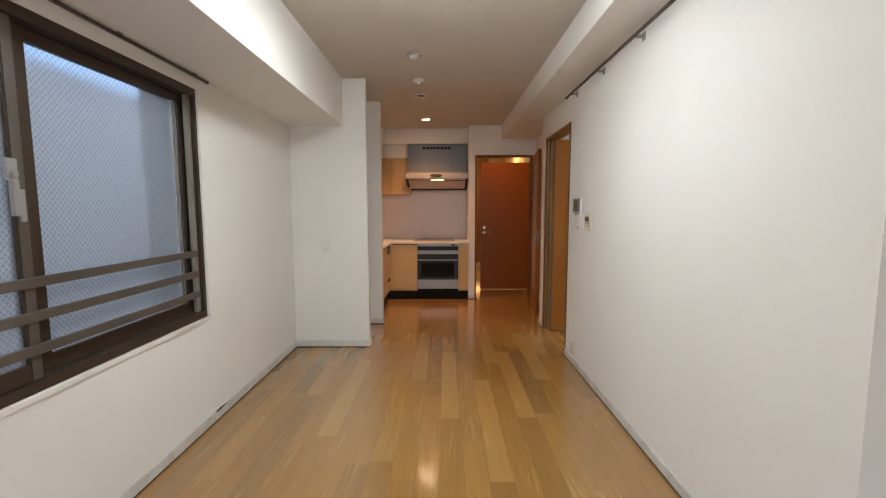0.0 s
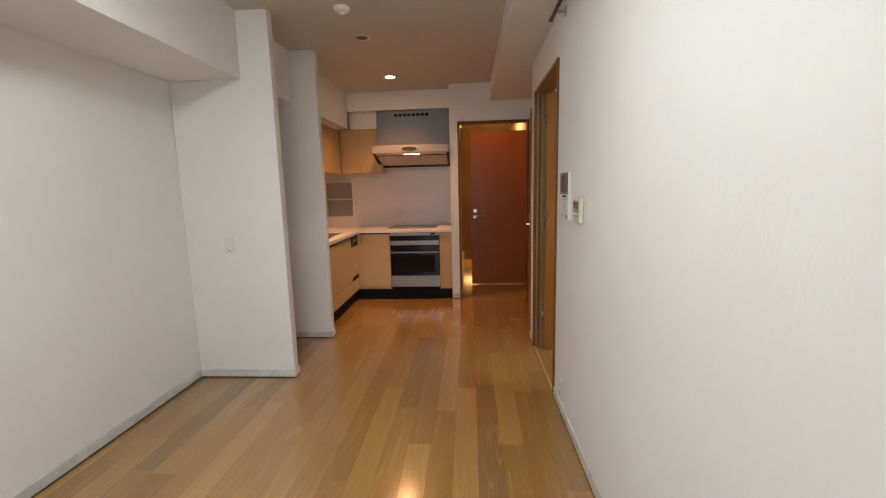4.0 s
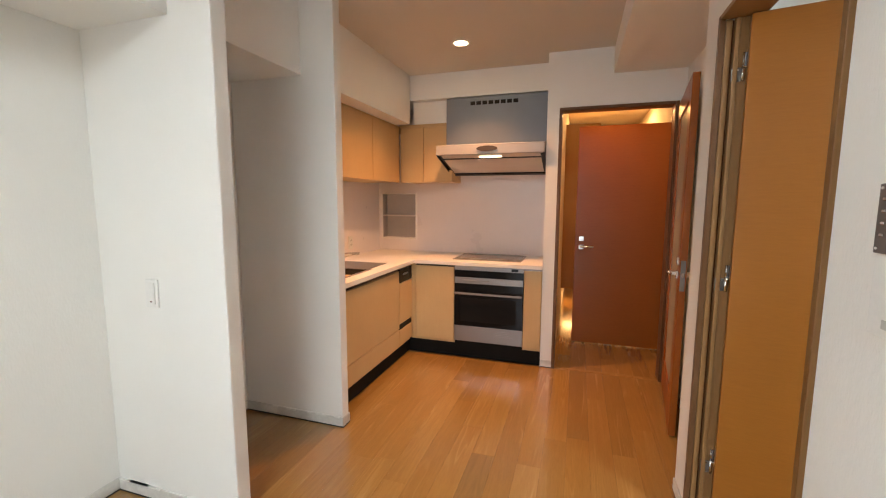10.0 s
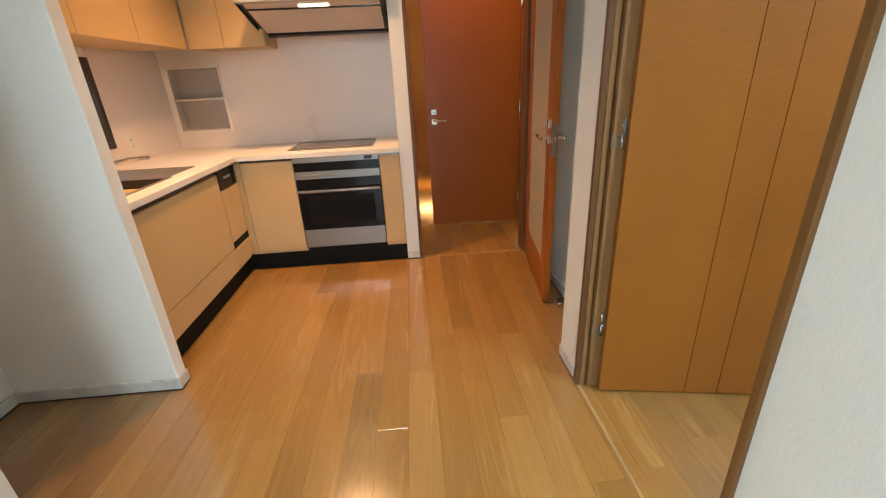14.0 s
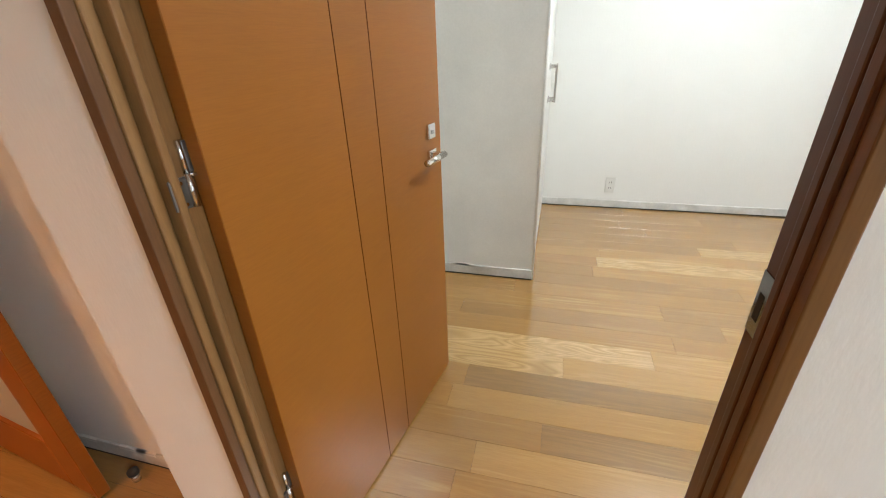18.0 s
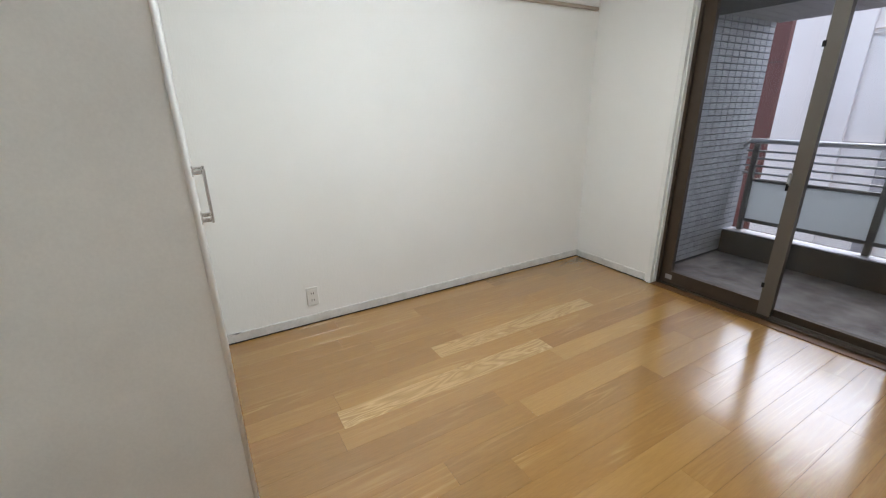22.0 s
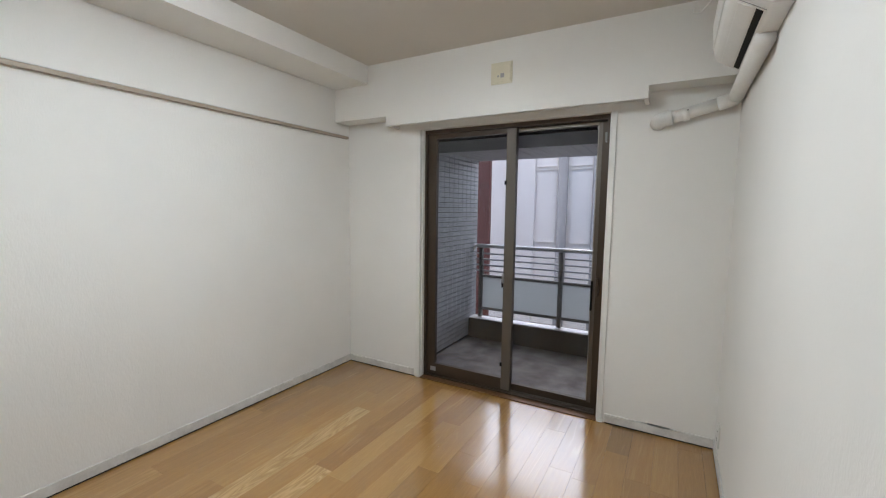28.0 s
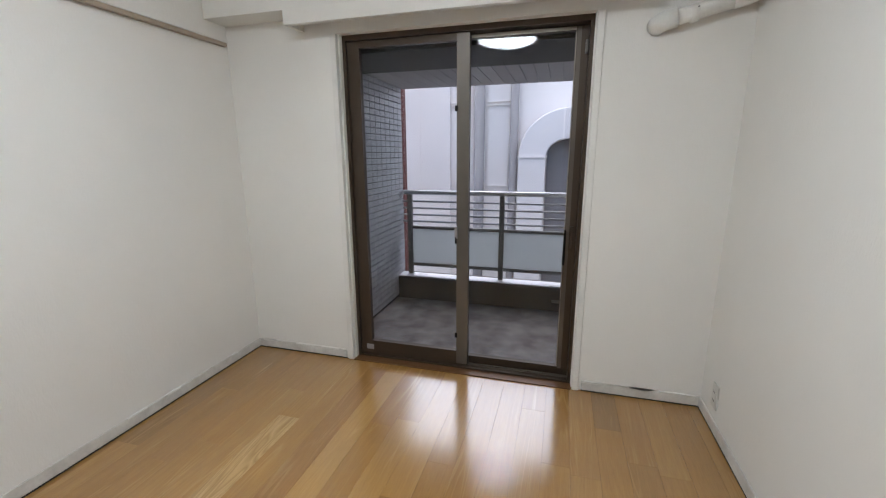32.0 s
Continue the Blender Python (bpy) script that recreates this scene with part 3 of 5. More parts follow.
part("side_trim", B(XL - 0.012, XL + 0.006, WY1 + 0.001, WY1 + 0.018, WZ0 + 0.001, WZ1, 0.002), TRIMW, win, "thin white side trim")


def sash(parent, x, y0, y1, z0, z1, pane, w=0.045):
    s = part("sash", many((x - 0.016, x + 0.016, y0, y0 + w, z0, z1), (x - 0.016, x + 0.016, y1 - w, y1, z0, z1),
                          (x - 0.016, x + 0.016, y0 + w, y1 - w, z0, z0 + w + 0.015), (x - 0.016, x + 0.016, y0 + w, y1 - w, z1 - w, z1)), BRONZE, parent)
    p = part("pane", B(x - 0.004, x + 0.004, y0 + w, y1 - w, z0 + w + 0.015, z1 - w), pane, s)
    p.visible_shadow = False
    return s


sash(win, XL - 0.075, 1.395, WY1 - 0.036, WZ0 + 0.036, WZ1 - 0.041, WIRED)
sin = sash(win, XL - 0.040, WY0 + 0.036, 1.365, WZ0 + 0.036, WZ1 - 0.041, WIRED)
part("stile_cover", B(XL - 0.024, XL - 0.021, 1.326, 1.362, WZ0 + 0.037, WZ1 - 0.042), BRONZEL, win)
lk = part("latch", B(XL - 0.021, XL - 0.006, 1.292, 1.328, 1.385, 1.46, 0.004), GREYP, win, "grey crescent lock")
part("lever", B(XL - 0.014, XL + 0.006, 1.296, 1.318, 1.27, 1.39, 0.004), GREYP, lk)
part("lever_pivot", rod((XL - 0.006, 1.310, 1.41), (XL + 0.004, 1.310, 1.41), 0.010), GREYP, lk)
part("catch", B(XL - 0.021, XL - 0.012, 1.330, 1.350, 1.25, 1.36, 0.003), GREYP, win)
for z in (0.808, 0.924, 1.042):
    part("guard_bar", B(XL - 0.022, XL - 0.006, WY0 + 0.03, WY1 - 0.052, z - 0.018, z + 0.018, 0.003), BRONZEL, win, "flat bronze guard bar")
part("inner_stile", B(XL - 0.046, XL - 0.023, WY1 - 0.060, WY1 - 0.026, WZ0 + 0.036, WZ1 - 0.041, 0.003), PALEB, win, "pale bronze fixed stile")
part("glazing_bead", B(XL - 0.066, XL - 0.058, WY1 - 0.125, WY1 - 0.115, WZ0 + 0.10, WZ1 - 0.09), PALEB, win)


def curtain_rail(x, y0, y1, z, hang):
    t = thing("curtain_rail", "slim dark bronze curtain rail with brackets", "curtain rail", (x, y1, z))
    part("rail", B(x - 0.009, x + 0.009, y0, y1, z - 0.004, z + 0.005, 0.001), BRONZE, t)
    part("end_cap", B(x - 0.011, x + 0.011, y1, y1 + 0.012, z - 0.008, z + 0.008, 0.003), BRONZE, t)
    n = 5
    for i in range(n):
        y = y1 - 0.12 - i * (y1 - y0 - 0.2) / (n - 1)
        if hang == "top":
            part("bracket", B(x - 0.008, x + 0.008, y, y + 0.02, z + 0.006, z + 0.02), GREYP, t)
        else:
            part("bracket", many((x + 0.009, XR, y, y + 0.018, z - 0.006, z + 0.006), (XR - 0.004, XR, y - 0.006, y + 0.024, z - 0.022, z + 0.022)), GREYP, t)
    return t


curtain_rail(XL + 0.030, 0.1, 2.405, 2.020, "top")
curtain_rail(XR - 0.055, 1.05, 3.49, 2.205, "wall")

# ---- doors ----


def lever_handle(parent, x, y, z, side, along, local=True):
    """Square rose, thumb-turn plate and lever on one face of a leaf; side is the face's sign in y, along the lever's direction in x."""
    f = y
    part("thumb_turn_plate", B(x - 0.022, x + 0.022, f, f + side * 0.010, z + 0.055, z + 0.099, 0.002), CHROME, parent, local=local)
    part("thumb_turn", rod((x, f + side * 0.010, z + 0.074), (x, f + side * 0.013, z + 0.074), 0.006), GREYP, parent, local=local)
    part("rose", B(x - 0.022, x + 0.022, f, f + side * 0.011, z - 0.022, z + 0.022, 0.002), CHROME, parent, local=local)
    part("neck", B(x - 0.013, x + 0.012, f + side * 0.011, f + side * 0.040, z - 0.002, z + 0.016, 0.002), CHROME, parent, local=local)
    part("lever", rod((x - 0.013 * along, f + side * 0.042, z + 0.007), (x + 0.106 * along, f + side * 0.042, z + 0.007), 0.0098, 16), CHROME, parent, local=local, smooth=True)


# bedroom door: frame and open leaf
fr = tagged(new("door_frame_1"), "walnut-stained wooden door frame of the bedroom doorway", "door frame", kind="structure")
WORLD[fr] = Matrix.Identity(4)
fx0, fx1 = XR - 0.012, XB + 0.012
# near jamb coloured as in shadow, far jamb as lit
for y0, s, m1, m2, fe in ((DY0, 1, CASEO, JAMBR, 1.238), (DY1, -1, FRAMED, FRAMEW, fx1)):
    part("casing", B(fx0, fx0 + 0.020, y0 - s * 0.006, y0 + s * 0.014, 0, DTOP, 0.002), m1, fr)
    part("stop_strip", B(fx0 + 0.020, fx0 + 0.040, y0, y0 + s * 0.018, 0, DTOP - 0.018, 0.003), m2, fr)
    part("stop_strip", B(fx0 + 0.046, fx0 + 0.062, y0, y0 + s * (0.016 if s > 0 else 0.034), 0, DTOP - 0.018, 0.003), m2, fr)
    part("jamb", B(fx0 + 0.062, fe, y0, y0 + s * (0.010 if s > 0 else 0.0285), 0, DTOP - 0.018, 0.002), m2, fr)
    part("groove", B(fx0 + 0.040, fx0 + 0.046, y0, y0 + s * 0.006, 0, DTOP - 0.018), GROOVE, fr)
part("head", B(fx0, fx1, DY0 + 0.019, DY1 - 0.019, DTOP - 0.018, DTOP, 0.002), FRAMEW, fr)
part("strike_plate", B(fx0 + 0.066, fx0 + 0.092, DY0 + 0.0098, DY0 + 0.012, 0.884, 0.967), CHROMED, fr)
part("strike_hole", B(fx0 + 0.073, fx0 + 0.085, DY0 + 0.0118, DY0 + 0.0124, 0.904, 0.940), GAP, fr)
part("threshold", B(fx0 + 0.01, fx0 + 0.022, DY0 + 0.02, DY1 - 0.02, 0.0, 0.003, 0.001, 1), STRIPW, fr, "thin wooden floor strip")

HX, HY = 1.241, 4.318
leaf = thing("bedroom_door", "open orange-brown veneered door with two vertical grooves", "door", m=pose(HX, HY, 0.008, 0, 0, -10.0))
LW, LT = 0.803, 0.036
part("leaf", B(-0.008, LW, -LT, 0, 0, 1.988, 0.0015, 1), DOORW, leaf, local=True)
for gx in (0.331, 0.456):
    part("groove", many((gx - 0.0011, gx + 0.0011, -LT - 0.0006, -LT, 0.002, 1.986)), GROOVE, leaf, local=True)
lever_handle(leaf, 0.728, -LT, 0.893, -1, -1)
lever_handle(leaf, 0.728, 0.0, 0.893, 1, -1)
for z in (0.257, 1.003, 1.776):
    h = part("hinge", rod((1.222, 4.318, z), (1.222, 4.318, z + 0.052), 0.0062, 14), CHROME, leaf, "nickel pivot hinge", smooth=True)
    part("pin", rod((1.222, 4.318, z + 0.052), (1.222, 4.318, z + 0.101), 0.0045, 12), CHROME, h, smooth=True)
    jp = part("jamb_plate", B(1.186, 1.219, 4.3185, 4.3212, z + 0.001, z + 0.049, 0.003), HINGE, h)
    for sx in (1.192, 1.206):
        for sz in (0.008, 0.041):
            part("screw", rod((sx, 4.3187, z + sz), (sx, 4.3178, z + sz), 0.0032, 10), CHROME, jp)
    part("leaf_plate", B(1.224, 1.2405, 4.3135, 4.3155, z + 0.053, z + 0.100, 0.002), HINGE, h)
    part("cross_pin", rod((1.222, 4.314, z + 0.050), (1.247, 4.306, z + 0.047), 0.0028, 8), CHROME, h)

# hall doorway: frame and glazed leaf standing open along the recess wall
fr = tagged(new("door_frame_2"), "dark walnut frame of the hall doorway", "door frame", kind="structure")
WORLD[fr] = Matrix.Identity(4)
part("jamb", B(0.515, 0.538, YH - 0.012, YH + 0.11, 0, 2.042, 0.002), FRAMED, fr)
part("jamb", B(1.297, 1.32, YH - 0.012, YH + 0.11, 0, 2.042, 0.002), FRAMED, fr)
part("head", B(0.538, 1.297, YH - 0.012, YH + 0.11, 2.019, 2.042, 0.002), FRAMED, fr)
part("threshold", B(0.538, 1.297, YH + 0.0, YH + 0.035, 0, 0.004), PLANK, fr)
ang = math.degrees(math.atan2(5.0 - 5.835, 1.215 - 1.318))
gleaf = thing("glazed_door", "open reddish wooden door with a frosted glass panel", "door", m=pose(1.315, 5.835, 0.008, 0, 0, ang))
GW, GT = 0.80, 0.036
part("stile", B(0, 0.10, 0, GT, 0, 2.005, 0.002, 1), REDW, gleaf, local=True)
part("stile", B(GW - 0.12, GW, 0, GT, 0, 2.005, 0.002, 1), REDW, gleaf, local=True)
part("top_rail", B(0.10, GW - 0.12, 0, GT, 1.89, 2.005, 0.002, 1), REDW, gleaf, local=True)
part("bottom_rail", B(0.10, GW - 0.12, 0, GT, 0, 0.20, 0.002, 1), REDW, gleaf, local=True)
part("glass_panel", B(0.10, GW - 0.12, 0.012, 0.022, 0.20, 1.89), DOORGL, gleaf, "frosted glass", local=True)
lever_handle(gleaf, GW - 0.055, 0.0, 0.93, -1, -1)
lever_handle(gleaf, GW - 0.055, GT, 0.93, 1, -1)
fp = part("faceplate", B(GW, GW + 0.002, 0.006, GT - 0.006, 0.845, 1.015, 0.0008, 1), HINGE, gleaf, "steel mortise faceplate", local=True)
part("latch_bolt", B(GW + 0.002, GW + 0.012, 0.012, 0.024, 0.925, 0.948, 0.002), CHROME, fp, local=True)
stop = thing("door_stop", "small black rubber door stop on the floor", "door stop", (1.30, 4.99, 0))
part("post", rod((1.30, 4.99, 0.0), (1.30, 4.99, 0.03), 0.012), CHROME, stop, smooth=True)
part("buffer", rod((1.30, 4.99, 0.03), (1.30, 4.99, 0.045), 0.016), RUBBER, stop, smooth=True)

# door across the hall
hd = thing("hall_door", "open plain red-brown wooden door across the hall", "door", m=pose(1.435, 6.60, 0.012, 0, 0, 180))
part("leaf", B(0, 0.775, 0, 0.036, 0, 2.005, 0.0015, 1), REDW, hd, local=True)
lever_handle(hd, 0.72, 0.036, 0.91, 1, -1)
for z in (0.22, 1.0, 1.78):
    part("hinge", rod((-0.004, 0.04, z - 0.04), (-0.004, 0.04, z + 0.04), 0.006), CHROME, hd, local=True)
fr = tagged(new("door_frame_3"), "dark red wooden frame on the hall wall", "door frame", kind="structure")
WORLD[fr] = Matrix.Identity(4)
part("jamb", B(1.44, 1.462, 6.56, 6.66, 0, 2.05), REDW, fr)
part("jamb", B(1.44, 1.462, 7.42, 7.46, 0, 2.05), REDW, fr)
part("head", B(1.44, 1.462, 6.66, 7.42, 2.03, 2.05), REDW, fr)

# ---- balcony door ----
bw = tagged(new("window_2"), "bronze aluminium sliding balcony door with clear glass", "window", kind="structure")
WORLD[bw] = Matrix.Identity(4)
part("trim", B(BX1 - 0.004, BX1 + 0.03, YB - 0.02, YB + 0.012, 0, BZ + 0.0, 0.003), TRIMW, bw, "white wooden reveal trim")
part("trim", B(BX0 - 0.03, BX0 + 0.004, YB - 0.02, YB + 0.012, 0, BZ + 0.0, 0.003), TRIMW, bw, "white wooden reveal trim")
part("reveal", many((BX1 - 0.012, BX1, 0.99, YB - 0.02, 0, BZ), (BX0, BX0 + 0.012, 0.99, YB - 0.02, 0, BZ)), TRIMW, bw)
oy0, oy1 = 0.87, 0.99
part("window_frame", many((BX0, BX0 + 0.03, oy0, oy1, 0, BZ), (BX1 - 0.03, BX1, oy0, oy1, 0, BZ), (BX0 + 0.03, BX1 - 0.03, oy0, oy1, BZ - 0.028, BZ),
                          (BX0 + 0.03, BX1 - 0.03, oy0, oy1, -0.01, 0.018)), BRONZE, bw)
part("track", many((BX0 + 0.03, BX1 - 0.03, oy0 + 0.035, oy0 + 0.041, 0.018, 0.032), (BX0 + 0.03, BX1 - 0.03, oy0 + 0.080, oy0 + 0.086, 0.018, 0.032)), BRONZEL, bw)
part("sill_strip", B(BX0 + 0.01, BX1 - 0.01, oy1, YB + 0.012, -0.004, 0.006), FRAMED, bw, "reddish wooden sill strip")


def slider(x0, x1, y, name, zb, zt, w0, w1):
    s = part(name, many((x0, x0 + w0, y - 0.017, y + 0.017, 0.02, BZ - 0.03), (x1 - w1, x1, y - 0.017, y + 0.017, 0.02, BZ - 0.03),
                        (x0 + w0, x1 - w1, y - 0.017, y + 0.017, 0.02, zb), (x0 + w0, x1 - w1, y - 0.017, y + 0.017, zt, BZ - 0.03)), BRONZE, bw)
    p = part("pane", B(x0 + w0, x1 - w1, y - 0.003, y + 0.003, zb, zt), CLEAR, s)
    p.visible_shadow = False
    return s


inner = slider(2.537, BX1 - 0.031, 0.953, "sliding_leaf", 0.112, 1.900, 0.07, 0.072)
outer = slider(BX0 + 0.031, 2.60, 0.908, "sliding_leaf", 0.068, 1.912, 0.060, 0.05)
# pale bead paints the light along the outer leaf's stile
part("glazing_bead", B(BX0 + 0.0915, BX0 + 0.097, 0.9125, 0.9265, 0.07, 1.91), PALEB, outer)
part("meeting_stile", B(2.537, 2.607, 0.971, 0.975, 0.03, BZ - 0.032), BRONZEL, inner, "lighter bronze cover strip")
part("pull", B(2.600, 2.616, 0.972, 0.990, 0.83, 0.90, 0.003), GREYP, inner)
part("lever", B(2.606, 2.612, 0.975, 0.998, 0.80, 0.84, 0.002), BLACK, inner)
for z in (1.555, 0.22):
    part("catch", B(2.600, 2.616, 0.972, 0.982, z - 0.015, z + 0.015, 0.002), BLACK, inner)
part("crescent_lock", B(BX0 + 0.045, BX0 + 0.065, 0.926, 0.95, 0.80, 0.92, 0.004), BRONZE, outer)
# next two strips put the rail's and stile's highlight into colour
part("top_bead", B(BX0 + 0.092, 2.536, 0.9255, 0.929, 1.914, 1.931), PALEB, outer, "top bead painted pale as the rail's highlight")
part("stile_strip", B(BX0 + 0.068, BX0 + 0.0885, 0.9255, 0.929, 0.06, 1.931), BRONZEL, outer, "stile strip painted lighter as a highlight")
part("pull", B(BX0 + 0.084, BX0 + 0.096, 0.926, 0.948, 0.70, 0.90, 0.004), BLACK, outer, "black pull")
part("edge_strip", B(BX0 + 0.0915, BX0 + 0.098, 0.926, 0.931, 0.36, 0.80, 0.001, 1), STEEL, outer, "thin steel edge strip")
part("lock_plate", B(BX0 + 0.035, BX0 + 0.047, 0.926, 0.965, 1.80, 1.86, 0.003), HINGE, outer)
part("label_sticker", B(3.17, 3.22, 0.9702, 0.9712, 0.05, 0.085), GREYP, inner)

# ---- bedroom ledge, closet ----
# ledge body takes the shadow colour of its underside, white cap above
ledge = struct("picture_ledge", B(XF - 0.030, XF, YB + 0.035, YC - 0.01, 1.936, 1.957, 0.003), LEDGE, "thin picture ledge along the bedroom wall, underside shade painted tan", "ledge")
part("cap", B(XF - 0.034, XF, YB + 0.032, YC - 0.008, 1.957, 1.964, 0.002), TRIMW, ledge, "white top strip")
cl = thing("closet_doors", "white built-in closet with double doors and chrome handles", "closet", (3.4, YC, 0))
part("plinth", B(XC + 0.036, XF - 0.001, YC + 0.004, YC + 0.02, 0.0, 0.02), TRIMW, cl)
mid = 0.5 * (XC + 0.036 + XF)
for x0, x1, hx in ((XC + 0.038, mid - 0.002, mid - 0.05), (mid + 0.002, XF - 0.003, mid + 0.05)):
    d = part("door_panel", B(x0, x1, YC - 0.004, YC + 0.018, 0.022, H - 0.02, 0.002, 1), TRIMW, cl)
    hd_ = part("handle", B(hx - 0.008, hx + 0.008, YC - 0.050, YC - 0.038, 0.870, 1.075, 0.003), CHROME, d, "chrome bow handle")
    for hz in (0.874, 1.055):
        part("handle_post", B(hx - 0.007, hx + 0.007, YC - 0.0385, YC - 0.004, hz, hz + 0.016, 0.003), CHROME, hd_)
        part("handle_foot", B(hx - 0.012, hx + 0.012, YC - 0.010, YC - 0.004, hz - 0.006, hz + 0.022, 0.002), CHROME, hd_)
part("corner_bead", rod((XC + 0.005, YC - 0.004, 0.0), (XC + 0.005, YC - 0.004, H), 0.0085, 16), PLASTIC, cl, "white rounded corner bead", smooth=True)

# ---- lamps ----


def ceiling_lamp(x, y, r, lit):
    t = thing("ceiling_lamp", "round white ceiling lamp, switched on", "ceiling lamp", (x, y, H), group="round ceiling lamps")
    part("base", lathe([(r * 0.8, H), (r * 0.8, H - 0.03)], x, y), PLASTIC, t)
    part("rim", lathe([(r * 0.94, H - 0.03), (r, H - 0.055), (r * 0.995, H - 0.085)], x, y), RIMG, t, "translucent white rim", smooth=True)
    part("cover", lathe([(r * 0.99, H - 0.0855), (r * 0.95, H - 0.105), (r * 0.85, H - 0.122), (r * 0.5, H - 0.136), (0.01, H - 0.14)], x, y), lit, t,
         "glowing white acrylic cover", smooth=True)
    return t


ceiling_lamp(2.60, 2.80, 0.275, LAMPG)
ceiling_lamp(0.02, 1.84, 0.275, LAMPL)


def downlight(x, y, lit, cup=None):
    t = thing("downlight", "lit recessed downlight, warm white" if lit else "recessed downlight, switched off", "downlight", (x, y, H), group="kitchen downlights")
    part("trim_ring", lathe([(0.044, H - 0.0005), (0.047, H - 0.006), (0.060, H - 0.007), (0.064, H - 0.0005)], x, y, 32), PLASTIC, t, smooth=True)
    part("reflector", lathe([(0.045, H - 0.003), (0.02, H - 0.0015), (0.002, H - 0.001)], x, y, 32), DLG if lit else (cup or REFL), t, "glowing bulb" if lit else "dull grey reflector")
    return t


rs = thing("ceiling_rosette", "round white ceiling rosette with a central boss", "ceiling rosette", (-0.14, 3.19, H))
part("plate", lathe([(0.058, H), (0.057, H - 0.006), (0.046, H - 0.010), (0.040, H - 0.010)], -0.14, 3.19, 32), LIGHTG, rs, smooth=True)
part("boss", lathe([(0.034, H - 0.010), (0.032, H - 0.024), (0.022, H - 0.032), (0.004, H - 0.034)], -0.14, 3.19, 32), PLASTIC, rs, smooth=True)
for dx in (-0.048, 0.048):
    part("slot", B(-0.14 + dx - 0.006, -0.14 + dx + 0.006, 3.184, 3.196, H - 0.0115, H - 0.009), REFL, rs)
downlight(-0.152, 4.32, False)
downlight(-0.155, 5.46, True)
sm = thing("smoke_detector", "round white smoke detector on the ceiling", "smoke detector", (-0.145, 3.79, H))
part("body", lathe([(0.05, H), (0.05, H - 0.012), (0.042, H - 0.025), (0.02, H - 0.03)], -0.145, 3.79, 32), PLASTIC, sm, smooth=True)
part("sensor", lathe([(0.018, H - 0.03), (0.016, H - 0.042), (0.006, H - 0.044)], -0.145, 3.79, 20), PLASTIC, sm, smooth=True)

# ---- switches, sockets, intercom ----


def socket(c, axis, sign, w=0.07, h=0.12, kind="socket"):
    """A wall plate; axis is the wall's normal, sign the side that faces the room."""
    x, y, z = c
    label = {"socket": "white double power socket on the wall", "switch": "white wall switch plate with a red pilot", "panel": "cream cover plate above the balcony door"}[kind]
    t = thing("wall_" + ("switch" if kind == "switch" else "socket" if kind == "socket" else "plate"), label, kind if kind != "panel" else "wall plate", (x, y, z))

    def bx(u0, u1, v0, v1, d0, d1, bev=0.0):
        if axis == "x":
            return B(x + sign * d0, x + sign * d1, y + u0, y + u1, z + v0, z + v1, bev)
        return B(x + u0, x + u1, y + sign * d0, y + sign * d1, z + v0, z + v1, bev)

    part("plate", bx(-w / 2, w / 2, -h / 2, h / 2, 0, 0.009, 0.003), SOCKP if kind == "socket" else PLASTIC if kind == "switch" else YELLOWED, t)
    if kind == "socket":
        part("insert", bx(-0.022, 0.022, -0.046, 0.046, 0.009, 0.011), SOCKP, t)
        for dz in (-0.022, 0.022):
            for du in (-0.007, 0.007):
                part("slot", bx(du - 0.0018, du + 0.0018, dz - 0.006, dz + 0.006, 0.011, 0.0115), GAP, t)
    elif kind == "switch":
        part("rocker", bx(-0.022, 0.022, -0.046, 0.046, 0.009, 0.013, 0.002), PLASTIC, t)
        part("pilot", bx(-0.006, 0.006, -0.036, -0.031, 0.013, 0.0136), OUTR, t)
    else:
        part("cover", bx(-w / 2 + 0.012, w / 2 - 0.012, -h / 2 + 0.012, h / 2 - 0.012, 0.009, 0.014, 0.002), YELLOWED, t)
        part("window", bx(-0.02, 0.005, -0.03, -0.004, 0.014, 0.0146), GREYP, t)
        part("window", bx(0.016, 0.026, -0.026, -0.014, 0.014, 0.0146), GREYP, t)
    return t


socket((-1.003, P1[0], 0.955), "y", -1, kind="switch")
socket((XR, 3.325, 0.145), "x", -1)
socket((XF, 3.36, 0.185), "x", -1)
socket((XB, 1.233, 0.18), "x", 1)
socket((2.568, 1.2, 2.238), "y", 1, 0.145, 0.135, "panel")

ic = thing("intercom", "white video door intercom with a dark screen", "intercom", (XR, 3.271, 1.25))
x = XR + 0.009
part("housing", B(x - 0.026, XR, 3.186, 3.356, 1.13, 1.375, 0.004), PLASTIC, ic)
part("screen_panel", B(x - 0.030, x - 0.026, 3.188, 3.354, 1.262, 1.373, 0.002), SCREENP, ic, "grey-brown screen panel")
part("screen", B(x - 0.0312, x - 0.030, 3.231, 3.316, 1.275, 1.36), LCD, ic)
for i in range(4):
    for y in (3.204, 3.336):
        part("button", B(x - 0.0325, x - 0.030, y - 0.0045, y + 0.0045, 1.289 + i * 0.019, 1.294 + i * 0.019, 0.001, 1), CHROME, ic)
for y in (3.196, 3.346):
    for z in (1.270, 1.366):
        part("screw_cap", rod((x - 0.030, y, z), (x - 0.0315, y, z), 0.0022, 8), PLASTIC, ic)
part("slot", B(x - 0.0268, x - 0.026, 3.226, 3.316, 1.246, 1.256), GAP, ic)
part("camera_mark", rod((x - 0.026, 3.271, 1.236), (x - 0.0275, 3.271, 1.236), 0.005, 12), GREYP, ic)
